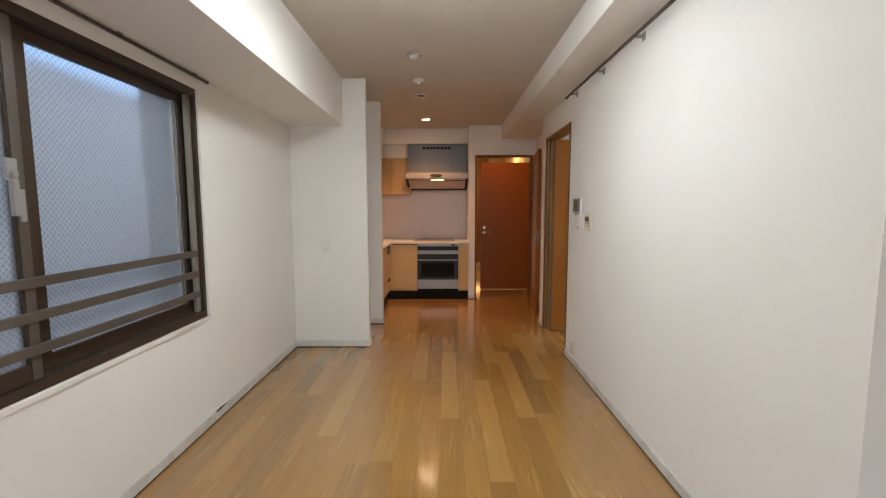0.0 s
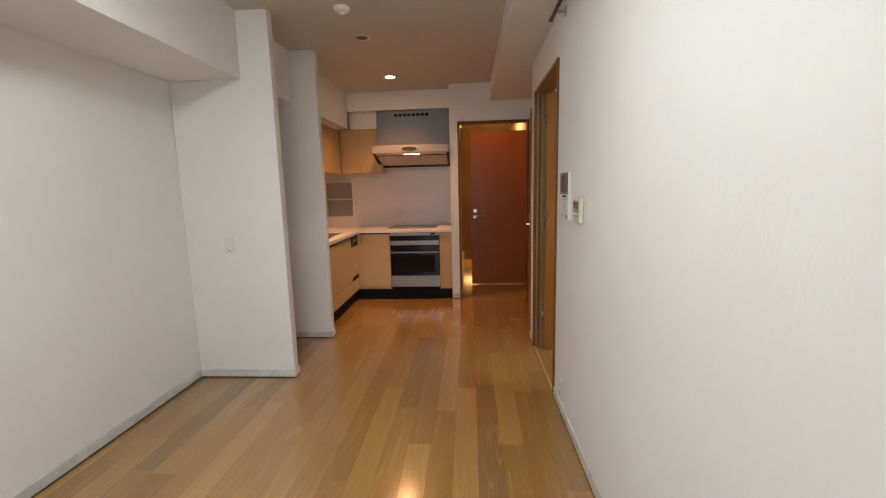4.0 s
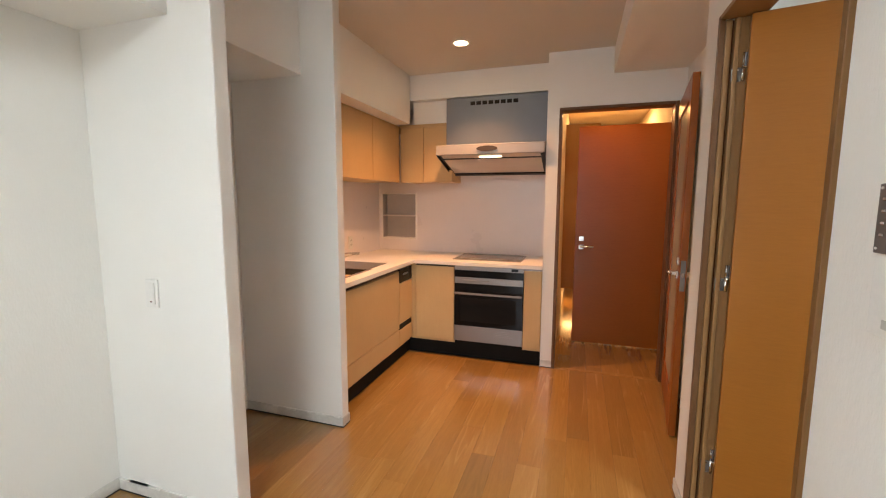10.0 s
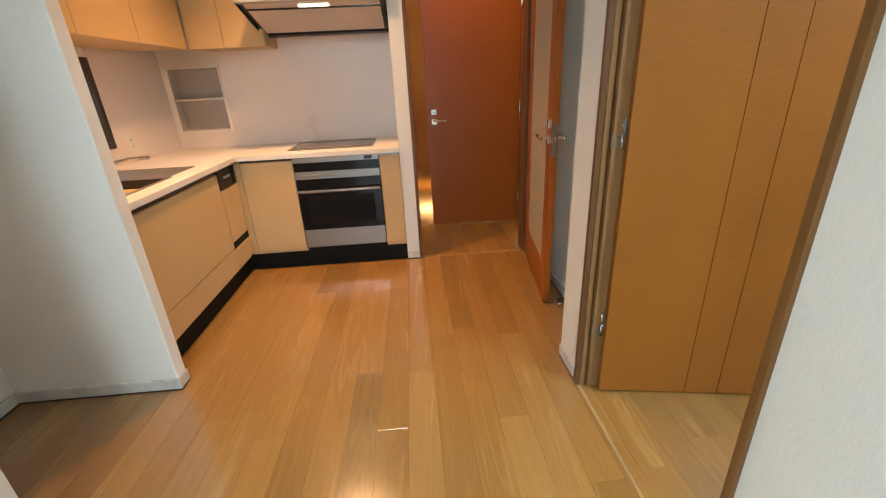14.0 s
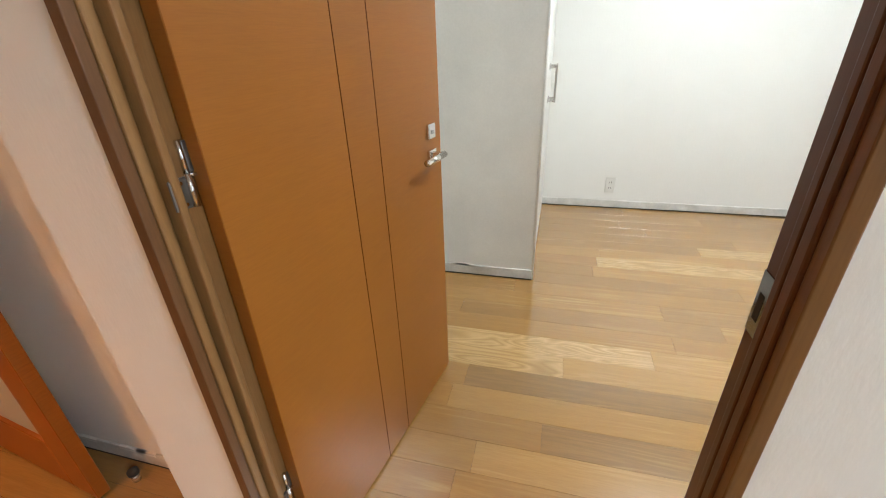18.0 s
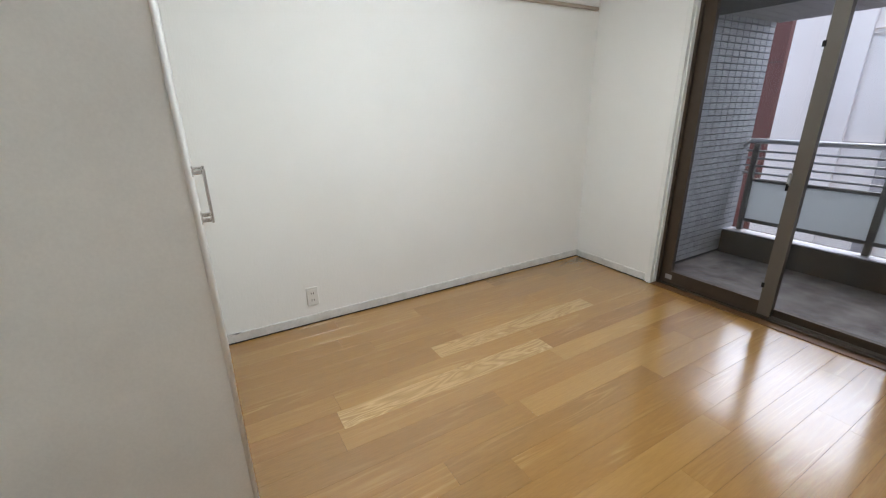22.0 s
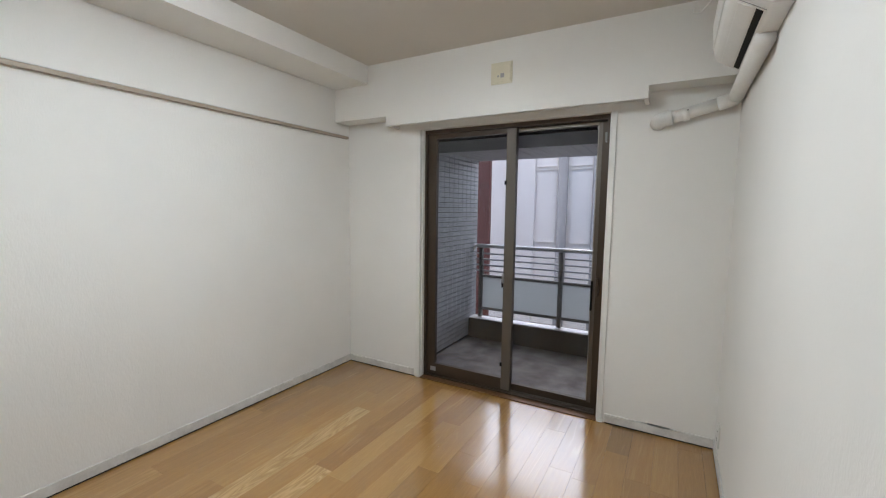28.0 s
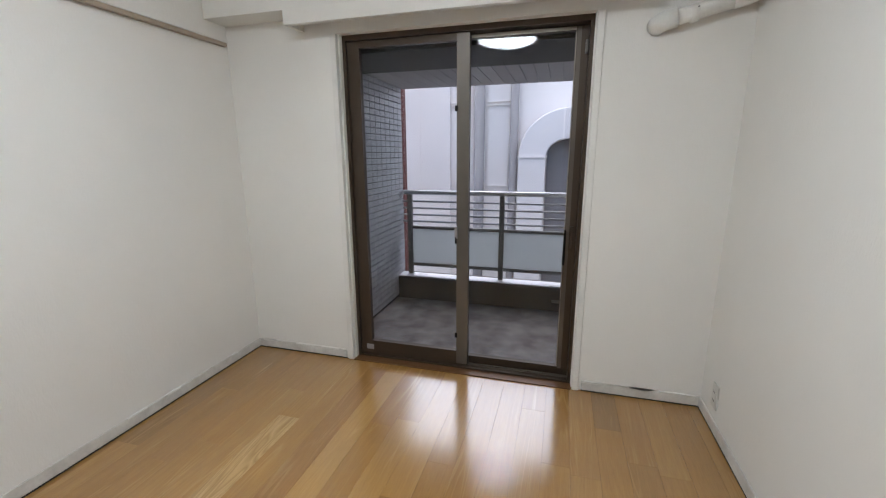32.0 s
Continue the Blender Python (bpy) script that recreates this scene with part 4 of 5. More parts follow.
for y in (3.237, 3.305):
    part("print_line", B(x - 0.0264, x - 0.026, y - 0.014, y + 0.014, 1.233, 1.236), GREYP, ic)
for i in range(9):
    half = 0.031 * math.sqrt(max(0.05, 1 - ((i - 4) / 4.5) ** 2))
    part("grille_slot", B(x - 0.0266, x - 0.026, 3.271 - half, 3.271 + half, 1.178 + i * 0.0056, 1.1802 + i * 0.0056), LIGHTG, ic)
part("talk_button", B(x - 0.028, x - 0.026, 3.296, 3.318, 1.145, 1.160, 0.001), LIGHTG, ic, "grey talk key")
for i in range(2):
    part("print_line", B(x - 0.0264, x - 0.026, 3.266 + i * 0.018, 3.274 + i * 0.018, 1.150, 1.156), GREYP, ic)
part("door_key", B(x - 0.029, x - 0.026, 3.200, 3.214, 1.140, 1.157, 0.001), BLACK, ic, "black door release key")
x = XR
rm = thing("heater_remote", "yellowed wall remote control with a grey display", "control panel", (XR, 3.020, 1.18))
part("housing", B(x - 0.022, x, 2.942, 3.060, 1.132, 1.254, 0.008), YELLOWED, rm)
part("face", B(x - 0.0235, x - 0.022, 2.955, 3.048, 1.163, 1.238), GREYP, rm)
part("display", B(x - 0.0245, x - 0.0235, 2.961, 3.042, 1.20, 1.232), LCD, rm)
for i in range(4):
    part("button", B(x - 0.0255, x - 0.0235, 2.959 + i * 0.022, 2.975 + i * 0.022, 1.17, 1.182, 0.001), PLASTIC, rm)
socket((1.36, 4.85, 1.15), "x", -1, kind="switch")
socket((1.36, 4.86, 0.2), "x", -1)

# ---- air conditioner ----
ac = thing("air_conditioner", "white wall-mounted air conditioner with a dark outlet slot", "air conditioner", (XB, 1.95, 2.1))
AY0, AY1 = 1.49, 2.20
prof = [(XB, 1.985), (XB + 0.055, 1.985), (XB + 0.145, 2.0407), (XB + 0.158, 2.056), (XB + 0.164, 2.09), (XB + 0.166, 2.20), (XB + 0.160, 2.262), (XB + 0.14, 2.285), (XB, 2.285)]
part("body", prism(prof, "y", AY0, AY1, 0.005), PLASTIC, ac)
part("front_panel", prism([(XB + 0.162, 2.094), (XB + 0.169, 2.094), (XB + 0.173, 2.20), (XB + 0.166, 2.268), (XB + 0.158, 2.268)], "y", AY0 + 0.006, AY1 - 0.006, 0.002), PLASTIC, ac)
sl_ = (0.065 / 0.105)
part("outlet", prism([(XB + 0.068, 1.985 + 0.013 * sl_ - 0.0015), (XB + 0.087, 1.985 + 0.032 * sl_ - 0.0015), (XB + 0.087, 1.985 + 0.032 * sl_ + 0.01), (XB + 0.068, 1.985 + 0.013 * sl_ + 0.01)],
                     "y", AY0 + 0.03, AY1 - 0.075), BLACK, ac, "dark air outlet")
part("flap", prism([(XB + 0.096, 2.006), (XB + 0.135, 2.0302), (XB + 0.135, 2.0347), (XB + 0.096, 2.011)], "y", AY0 + 0.03, AY1 - 0.075), PLASTIC, ac)
part("end_seam", prism([(XB + 0.062, 1.9875), (XB + 0.140, 2.0363), (XB + 0.140, 2.041), (XB + 0.062, 1.992)], "y", AY1 - 0.06, AY1 - 0.057), GREYP, ac)
pp = thing("air_conditioner_pipe", "white pipe cover running from the air conditioner into the wall", "pipe", (1.5, YB, 1.9))
part("duct", tube([(XB + 0.036, 1.95, 1.968), (XB + 0.036, 1.30, 1.962), (XB + 0.036, 1.15, 1.960)], 0.034, 16), PLASTIC, pp, smooth=True)
part("elbow", tube([(XB + 0.036, 1.165, 1.960), (XB + 0.040, 1.115, 1.957), (XB + 0.062, 1.09, 1.952), (XB + 0.11, 1.083, 1.942)], 0.037, 16), PLASTIC, pp, smooth=True)
part("pipe", rod((XB + 0.10, 1.084, 1.944), (1.60, 1.085, 1.888), 0.033, 18), PLASTIC, pp, smooth=True)
cl_ = part("collar", rod((1.505, 1.085, 1.905), (1.535, 1.085, 1.900), 0.037, 18), PLASTIC, pp, smooth=True)
part("screw", rod((1.512, 1.118, 1.918), (1.512, 1.123, 1.919), 0.004, 8), GREYP, cl_)
part("wall_cap", tube([(1.585, 1.085, 1.891), (1.63, 1.083, 1.883), (1.655, 1.066, 1.875), (1.658, YB, 1.873)], 0.041, 18), PLASTIC, pp, smooth=True)
hk = thing("ceiling_hook", "small hook and thin white cord at the ceiling", "hook", (1.483, 1.316, H))
part("base", lathe([(0.022, H), (0.02, H - 0.01), (0.008, H - 0.016)], 1.483, 1.316, 20), YELLOWED, hk, smooth=True)
part("cord", tube([(1.483, 1.316, H - 0.014), (1.515, 1.29, H - 0.06), (1.52, 1.30, H - 0.10), (1.49, 1.33, H - 0.115), (1.46, 1.40, H - 0.11), (1.44, 1.50, H - 0.12)], 0.003, 6), PLASTIC, hk, smooth=True)

# living room balcony door behind the start of the walk
w4 = tagged(new("window_4"), "bronze sliding balcony door of the living room", "window", kind="structure")
WORLD[w4] = Matrix.Identity(4)
part("window_frame", many((-0.88, -0.85, YE - 0.11, YE - 0.01, 0, 1.95), (0.65, 0.68, YE - 0.11, YE - 0.01, 0, 1.95), (-0.85, 0.65, YE - 0.11, YE - 0.01, 1.92, 1.95),
                          (-0.85, 0.65, YE - 0.11, YE - 0.01, 0, 0.03), (-0.13, -0.07, YE - 0.07, YE - 0.03, 0.03, 1.92)), BRONZE, w4)

# ---- kitchen ----
CZ = 0.835
XFc, YFc = -0.69, 5.845          # door fronts of the two runs


def front(parent, x0, x1, y0, y1, z0, z1, material=None, name="door_panel", label=""):
    return part(name, B(x0, x1, y0, y1, z0, z1, 0.0015, 1), material or MAPLE, parent, label)


u = thing("sink_cabinet", "pale maple sink cabinet with a door and a low drawer", "cabinet", (-1.0, 5.1, 0))
part("body", B(XL, XFc - 0.02, 4.614, 5.565, 0.12, 0.79), MAPLE, u)
front(u, XFc - 0.02, XFc, 4.620, 5.562, 0.288, 0.772)
front(u, XFc - 0.02, XFc, 4.620, 5.562, 0.145, 0.282, name="drawer_front")
part("finger_rail", B(XFc - 0.03, XFc - 0.008, 4.614, 5.565, 0.776, 0.80), BRONZE, u)
u = thing("dishwasher", "narrow built-in dishwasher with a maple front and black control strip", "dishwasher", (-1.0, 5.7, 0))
part("body", B(XL, XFc - 0.02, 5.567, 5.835, 0.12, 0.79), MAPLE, u)
front(u, XFc - 0.02, XFc, 5.572, 5.83, 0.325, 0.665)
front(u, XFc - 0.02, XFc, 5.572, 5.83, 0.145, 0.275, name="drawer_front")
part("control_strip", B(XFc - 0.02, XFc + 0.002, 5.572, 5.83, 0.67, 0.785, 0.003), BLACKG, u, "black control strip")
part("vent_slot", B(XFc - 0.02, XFc - 0.004, 5.572, 5.83, 0.277, 0.322), BLACK, u, "black recessed slot")
part("button", B(XFc + 0.002, XFc + 0.004, 5.64, 5.74, 0.73, 0.745), GREYP, u)
u = thing("corner_cabinet", "pale maple corner base cabinet with one door", "cabinet", (-0.5, 6.1, 0))
part("body", B(XFc - 0.02, -0.305, YFc + 0.02, YK, 0.12, 0.79), MAPLE, u)
front(u, XFc + 0.035, -0.308, YFc, YFc + 0.02, 0.145, 0.785)
part("filler", B(XFc - 0.02, XFc + 0.03, YFc + 0.006, YFc + 0.02, 0.145, 0.79), MAPLE, u)
part("finger_rail", B(XFc + 0.035, -0.305, YFc + 0.004, YFc + 0.02, 0.787, 0.80), BRONZE, u)
u = thing("filler_cabinet", "narrow pale maple pull-out cabinet beside the oven", "cabinet", (0.35, 6.1, 0))
part("body", B(0.280, 0.425, YFc + 0.02, YK, 0.12, 0.79), MAPLE, u)
front(u, 0.284, 0.422, YFc, YFc + 0.02, 0.145, 0.785)
part("finger_rail", B(0.28, 0.425, YFc + 0.002, YFc + 0.02, 0.787, 0.80), STEEL, u)
pl = struct("plinth", many((XL, XFc - 0.045, 4.614, YFc + 0.05, 0.0, 0.12), (XFc - 0.045, 0.425, YFc + 0.03, YFc + 0.06, 0.0, 0.143)), BLACK, "black recessed kitchen plinth", "plinth")

# worktop with a sink cut-out
wt = thing("worktop", "continuous white L-shaped kitchen worktop", "worktop", (-0.4, 6.1, CZ))
sx0, sx1, sy0, sy1 = -1.12, -0.785, 4.76, 5.215
part("slab", many((XL, XFc + 0.025, P2[1] + 0.002, sy0, CZ - 0.03, CZ), (XL, sx0, sy0, sy1, CZ - 0.03, CZ), (sx1, XFc + 0.025, sy0, sy1, CZ - 0.03, CZ),
                  (XL, XFc + 0.025, sy1, YK, CZ - 0.03, CZ), (XFc + 0.025, 0.425, YFc - 0.025, YK, CZ - 0.03, CZ)), COUNTER, wt)
sk = thing("sink", "brushed steel kitchen sink set into the worktop", "sink", (-0.97, 5.18, CZ))
part("rim", many((sx0 - 0.02, sx0, sy0 - 0.02, sy1 + 0.02, CZ, CZ + 0.003), (sx1, sx1 + 0.02, sy0 - 0.02, sy1 + 0.02, CZ, CZ + 0.003),
                 (sx0, sx1, sy0 - 0.02, sy0, CZ, CZ + 0.003), (sx0, sx1, sy1, sy1 + 0.02, CZ, CZ + 0.003)), STEEL, sk)
part("bowl", many((sx0, sx0 + 0.004, sy0, sy1, CZ - 0.17, CZ), (sx1 - 0.004, sx1, sy0, sy1, CZ - 0.17, CZ), (sx0 + 0.004, sx1 - 0.004, sy0, sy0 + 0.004, CZ - 0.17, CZ),
                  (sx0 + 0.004, sx1 - 0.004, sy1 - 0.004, sy1, CZ - 0.17, CZ), (sx0, sx1, sy0, sy1, CZ - 0.174, CZ - 0.17)), STEELK, sk)
part("drain_board", B(-1.26, -0.79, sy1 + 0.021, 5.54, CZ, CZ + 0.004, 0.0015, 1), STEEL, sk, "brushed steel drain board")
part("drain", rod((-0.97, 5.0, CZ - 0.17), (-0.97, 5.0, CZ - 0.166), 0.05, 20), STEEL, sk)
fc = thing("tap", "low chrome kitchen tap behind the sink", "tap", (-1.22, 5.3, CZ))
part("base", rod((-1.22, 5.30, CZ), (-1.22, 5.30, CZ + 0.035), 0.024, 16), CHROME, fc, smooth=True)
part("spout", tube([(-1.22, 5.30, CZ + 0.03), (-1.21, 5.40, CZ + 0.055), (-1.19, 5.60, CZ + 0.055), (-1.17, 5.76, CZ + 0.04)], 0.013, 10), CHROME, fc, smooth=True)

ck = thing("cooktop", "steel-framed glass cooktop on the worktop", "cooktop", (-0.06, 6.15, CZ))
part("frame", B(-0.355, 0.24, 5.96, 6.36, CZ, CZ + 0.006, 0.002), STEEL, ck)
part("glass", B(-0.34, 0.225, 5.985, 6.345, CZ + 0.006, CZ + 0.009, 0.001), surface("cooktop_glass", (0.13, 0.10, 0.085), 0.15, relief=0), ck, "brownish glass plate")
part("vent_strip", B(-0.30, 0.19, 6.30, 6.335, CZ + 0.009, CZ + 0.012, 0.001), STEEL, ck)
part("touch_panel", B(-0.30, 0.19, 5.992, 6.015, CZ + 0.009, CZ + 0.0098), GREYP, ck)

ov = thing("oven", "built-in oven with steel bands and a black glass door", "oven", (-0.012, 6.0, 0.15))
ox0, ox1, oy = -0.302, 0.278, YFc
part("body", B(ox0, ox1, oy + 0.02, oy + 0.5, 0.148, 0.79), BLACK, ov)
part("control_panel", B(ox0, ox1, oy - 0.002, oy + 0.02, 0.765, 0.80, 0.002), STEEL, ov, "steel control strip")
part("display", B(0.18, 0.235, oy - 0.0035, oy - 0.002, 0.772, 0.793), BLACKG, ov)
part("grill_glass", B(ox0, ox1, oy, oy + 0.02, 0.705, 0.764), BLACKG, ov, "black glass strip")
gd = part("grill_door", B(ox0, ox1, oy - 0.004, oy + 0.02, 0.652, 0.704, 0.002), STEEL, ov, "steel grill drawer")
part("grip", B(-0.23, 0.0, oy - 0.022, oy - 0.004, 0.672, 0.684, 0.004), STEEL, gd)
part("band", B(ox0, ox1, oy, oy + 0.02, 0.590, 0.651), BLACKG, ov)
od = part("oven_door", B(ox0, ox1, oy - 0.006, oy + 0.02, 0.285, 0.589, 0.003), BLACKG, ov, "black glass oven door")
part("door_handle", B(ox0 + 0.005, ox1 - 0.005, oy - 0.040, oy - 0.024, 0.562, 0.580, 0.006), STEEL, od, "steel bar handle")
for hx in (ox0 + 0.03, ox1 - 0.05):
    part("handle_post", B(hx, hx + 0.02, oy - 0.026, oy - 0.006, 0.565, 0.577), STEEL, od)
part("window", B(ox0 + 0.055, ox1 - 0.055, oy - 0.0075, oy - 0.006, 0.325, 0.53), BLACK, od, "dark oven window")
lp = part("lower_panel", B(ox0, ox1, oy - 0.002, oy + 0.02, 0.150, 0.284, 0.002), STEEL, ov, "steel lower panel")
for i in range(4):
    part("print_line", B(0.05, 0.2 - 0.03 * (i % 2), oy - 0.0028, oy - 0.002, 0.212 + i * 0.014, 0.216 + i * 0.014), GREYP, lp)

# hood
hdx0, hdx1 = -0.452, 0.418
hood = thing("range_hood", "grey steel range hood with a slotted top and sloping canopy", "range hood", (0, 6.2, 1.55))
part("housing", B(hdx0 + 0.008, hdx1 - 0.006, 6.045, YK - 0.002, 1.80, 2.219, 0.003), STEELD, hood, "blue-grey steel housing")
for i in range(8):
    part("vent_slot", B(-0.23 + i * 0.052, -0.19 + i * 0.052, 6.0435, 6.045, 2.152, 2.182), BLACK, hood)
part("lip", B(hdx0 - 0.005, hdx1, 5.80, 6.0, 1.715, 1.795, 0.004), SATIN, hood, "bright steel front lip")
part("lip_top", prism([(5.82, 1.795), (6.045, 1.83), (6.045, 1.795)], "x", hdx0, hdx1), STEELD, hood)
part("badge", prism([(0.085 * math.cos(a) - 0.03, 1.757 + 0.022 * math.sin(a)) for a in (2 * math.pi * k / 24 for k in range(24))], "y", 5.792, 5.80), BRONZE, hood, "oval dark control plate")
part("side_skirt", prism([(5.80, 1.715), (6.02, 1.715), (YK - 0.01, 1.60), (YK - 0.01, 1.575), (6.25, 1.575)], "x", hdx0 - 0.004, hdx0 + 0.006), BLACKG, hood)
part("side_skirt", prism([(5.80, 1.715), (6.02, 1.715), (YK - 0.01, 1.60), (YK - 0.01, 1.575), (6.25, 1.575)], "x", hdx1 - 0.010, hdx1), BLACKG, hood)
part("canopy", prism([(5.83, 1.715), (6.28, 1.585), (YK - 0.002, 1.585), (YK - 0.002, 1.80), (6.0, 1.80), (6.0, 1.715)], "x", hdx0 + 0.007, hdx1 - 0.011), BAFFLE, hood, "sloping pale baffle panel")
part("canopy_edge", B(hdx0 + 0.007, hdx1 - 0.011, 6.26, 6.285, 1.574, 1.586), BRONZE, hood)
slope = 0.130 / 0.45
for u0, u1, v0, v1 in ((hdx0 + 0.007, hdx0 + 0.030, 5.835, 6.27), (hdx1 - 0.034, hdx1 - 0.011, 5.835, 6.27), (hdx0 + 0.030, hdx1 - 0.034, 5.895, 5.912), (hdx0 + 0.030, hdx1 - 0.034, 6.235, 6.27)):
    lo, hi = 1.715 - (v0 - 5.83) * slope, 1.715 - (v1 - 5.83) * slope
    part("baffle_frame", prism([(v0, lo - 0.004), (v1, hi - 0.004), (v1, hi + 0.002), (v0, lo + 0.002)], "x", u0, u1), BLACKG, hood, "dark frame of the baffle")
part("bulb_cover", prism([(5.858, 1.7055), (5.884, 1.6980), (5.884, 1.6945), (5.858, 1.7015)], "x", -0.105, 0.075), STRIPG, hood, "glowing hood light")

# wall cupboards
XU, YU = -0.93, 6.15
for y0, y1 in ((4.614, 5.13), (5.132, 5.60), (5.602, 6.13)):
    u = thing("wall_cupboard", "pale maple wall cupboard above the sink", "cupboard", (-1.1, y0, 1.515), group="wall cupboards")
    part("body", B(XL, XU - 0.02, y0, y1, 1.515, 2.01), MAPLE, u)
    front(u, XU - 0.02, XU, y0 + 0.001, y1 - 0.001, 1.512, 2.008)
for x0, x1 in ((XU + 0.004, -0.697), (-0.695, hdx0 + 0.028)):
    u = thing("wall_cupboard", "pale maple wall cupboard beside the range hood", "cupboard", (x0, YU, 1.515), group="wall cupboards")
    part("body", B(x0, x1, YU + 0.02, YK, 1.515, 2.01), MAPLE, u)
    front(u, x0 + 0.001, x1 - 0.001, YU, YU + 0.02, 1.512, 2.008)
struct("cornice", many((XL, XU - 0.012, 4.614, YK, 2.011, 2.029), (XU - 0.012, hdx0 + 0.028, YU + 0.012, YK, 2.011, 2.04)), MAPLE, "maple filler strip above the cupboards", "trim")
sl = thing("under_cupboard_light", "small round lamp under the wall cupboard, switched on", "lamp", (-1.12, 5.02, 1.51))
part("ring", lathe([(0.035, 1.5115), (0.035, 1.504), (0.028, 1.503)], -1.12, 5.02, 24), PLASTIC, sl, smooth=True)
part("bulb", lathe([(0.027, 1.503), (0.012, 1.5)], -1.12, 5.02, 24), DLG, sl)

# spice niche and its frame
nf = thing("spice_shelf", "white-framed wall niche with one middle shelf", "shelf", (-1.08, YK, 0.95))
part("frame", many((NX0 - 0.014, NX0, YK - 0.012, YK, NZ0 - 0.014, NZ1 + 0.014), (NX1, NX1 + 0.014, YK - 0.012, YK, NZ0 - 0.014, NZ1 + 0.014),
                   (NX0, NX1, YK - 0.012, YK, NZ1, NZ1 + 0.014), (NX0, NX1, YK - 0.012, YK, NZ0 - 0.014, NZ0)), COUNTER, nf)
# sides and back greyer than the frame and shelf
part("lining", many((NX0, NX0 + 0.003, YK, YK + 0.099, NZ0, NZ1), (NX1 - 0.003, NX1, YK, YK + 0.099, NZ0, NZ1), (NX0 + 0.003, NX1 - 0.003, YK + 0.096, YK + 0.099, NZ0, NZ1)), NICHE, nf, "grey lining of the niche")
part("shelf", B(NX0 + 0.003, NX1 - 0.003, YK - 0.006, YK + 0.098, 1.185, 1.198, 0.002), COUNTER, nf)
struct("splash_panel", many((XL, XL + 0.004, P2[1], 5.05, CZ, 1.51), (XL, XL + 0.004, 5.05, 5.70, CZ, 0.95), (XL, XL + 0.004, 5.70, YK, CZ, 1.51)), SPLASH, "glossy white splash panel behind the sink", "wall panel")
kw = tagged(new("window_3"), "small kitchen window with a dark bronze frame", "window", kind="structure")
WORLD[kw] = Matrix.Identity(4)
part("window_frame", many((XL - 0.08, XL + 0.012, 5.05, 5.085, 0.95, 1.46), (XL - 0.08, XL + 0.012, 5.665, 5.70, 0.95, 1.46), (XL - 0.08, XL + 0.012, 5.085, 5.665, 0.95, 0.985),
                          (XL - 0.08, XL + 0.012, 5.085, 5.665, 1.425, 1.46)), BRONZE, kw)
p = part("pane", B(XL - 0.05, XL - 0.044, 5.085, 5.665, 0.985, 1.425), WIRED, kw)
p.visible_shadow = False
socket((-1.306, 5.85, 0.96), "x", 1)

# ---- balcony ----
BF, TX, CY = -0.10, 3.55, -0.42      # balcony floor, tiled wall, inner face of the parapet kerb
struct("balcony_floor", many((XB, TX + 0.2, CY - 0.25, 0.86, BF - 0.2, BF)), CONCRETE, "worn grey concrete balcony floor", "floor")
struct("parapet", B(XB, TX, CY - 0.22, CY, BF, 0.125, 0.01), DARKCON, "dark low balcony parapet", "parapet")
struct("balcony_slab", many((XB, TX + 0.2, CY - 0.22, 0.86, 1.935, 2.3)), SOFFIT, "concrete slab above the balcony", "ceiling")
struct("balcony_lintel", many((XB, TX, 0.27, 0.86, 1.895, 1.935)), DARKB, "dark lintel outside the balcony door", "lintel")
bs = thing("balcony_soffit", "grey boarded balcony ceiling", "ceiling boards", (2.4, 0, 1.912))
nbd = 23
for k in range(nbd):
    x0 = XB + 0.02 + k * 0.098
    part("board", B(x0, min(x0 + 0.0945, TX + 0.1), CY - 0.22, 0.27, 1.912, 1.934, 0.003, 1), SOFFIT, bs)
struct("balcony_wall", many((TX + 0.012, TX + 0.2, CY - 0.22, 0.86, BF, 2.3)), GROUT, "balcony side wall behind the tiles", "wall")
struct("balcony_wall_east", many((XB - 0.0, XB + 0.12, CY - 0.25, 0.86, BF - 0.2, BF)), DARKCON, "base of the balcony side wall", "wall")

rl = thing("balcony_railing", "grey aluminium balcony railing with frosted panels", "railing", (2.5, CY - 0.1, 0.125))
RY = CY - 0.10
part("top_rail", rod((1.40, RY, 0.952), (3.50, RY, 0.952), 0.022, 16), ALU, rl, "bright round top rail", smooth=True)
part("end_elbow", tube([(3.50, RY, 0.952), (3.525, RY, 0.945), (3.53, RY, 0.92), (3.545, RY, 0.90)], 0.018, 10), ALU, rl, smooth=True)
for z in (0.865, 0.80, 0.735, 0.67):
    part("bar", rod((1.40, RY, z), (3.52, RY, z), 0.0095, 10), ALUM, rl, smooth=True)
part("panel_rail", B(1.40, 3.47, RY - 0.014, RY + 0.014, 0.597, 0.625, 0.003), ALUD, rl)
part("panel_rail", B(1.40, 3.47, RY - 0.014, RY + 0.014, 0.222, 0.252, 0.003), ALUD, rl)
for xx in (3.445, 2.545, 1.65):
    p = part("post", B(xx - 0.022, xx + 0.022, RY - 0.02, RY + 0.02, 0.125, 0.93, 0.003), ALUD, rl)
    part("foot", B(xx - 0.035, xx + 0.035, RY - 0.035, RY + 0.035, 0.125, 0.137, 0.002), ALU, p)
for x0, x1 in ((2.57, 3.42), (1.675, 2.52)):
    part("glass_panel", B(x0, x1, RY - 0.004, RY + 0.004, 0.252, 0.597), MILKY, rl, "milky glass panel")
part("kerb_cap", B(1.40, TX, CY - 0.16, CY - 0.02, 0.125, 0.131), ALU, rl, "metal cap on the kerb")

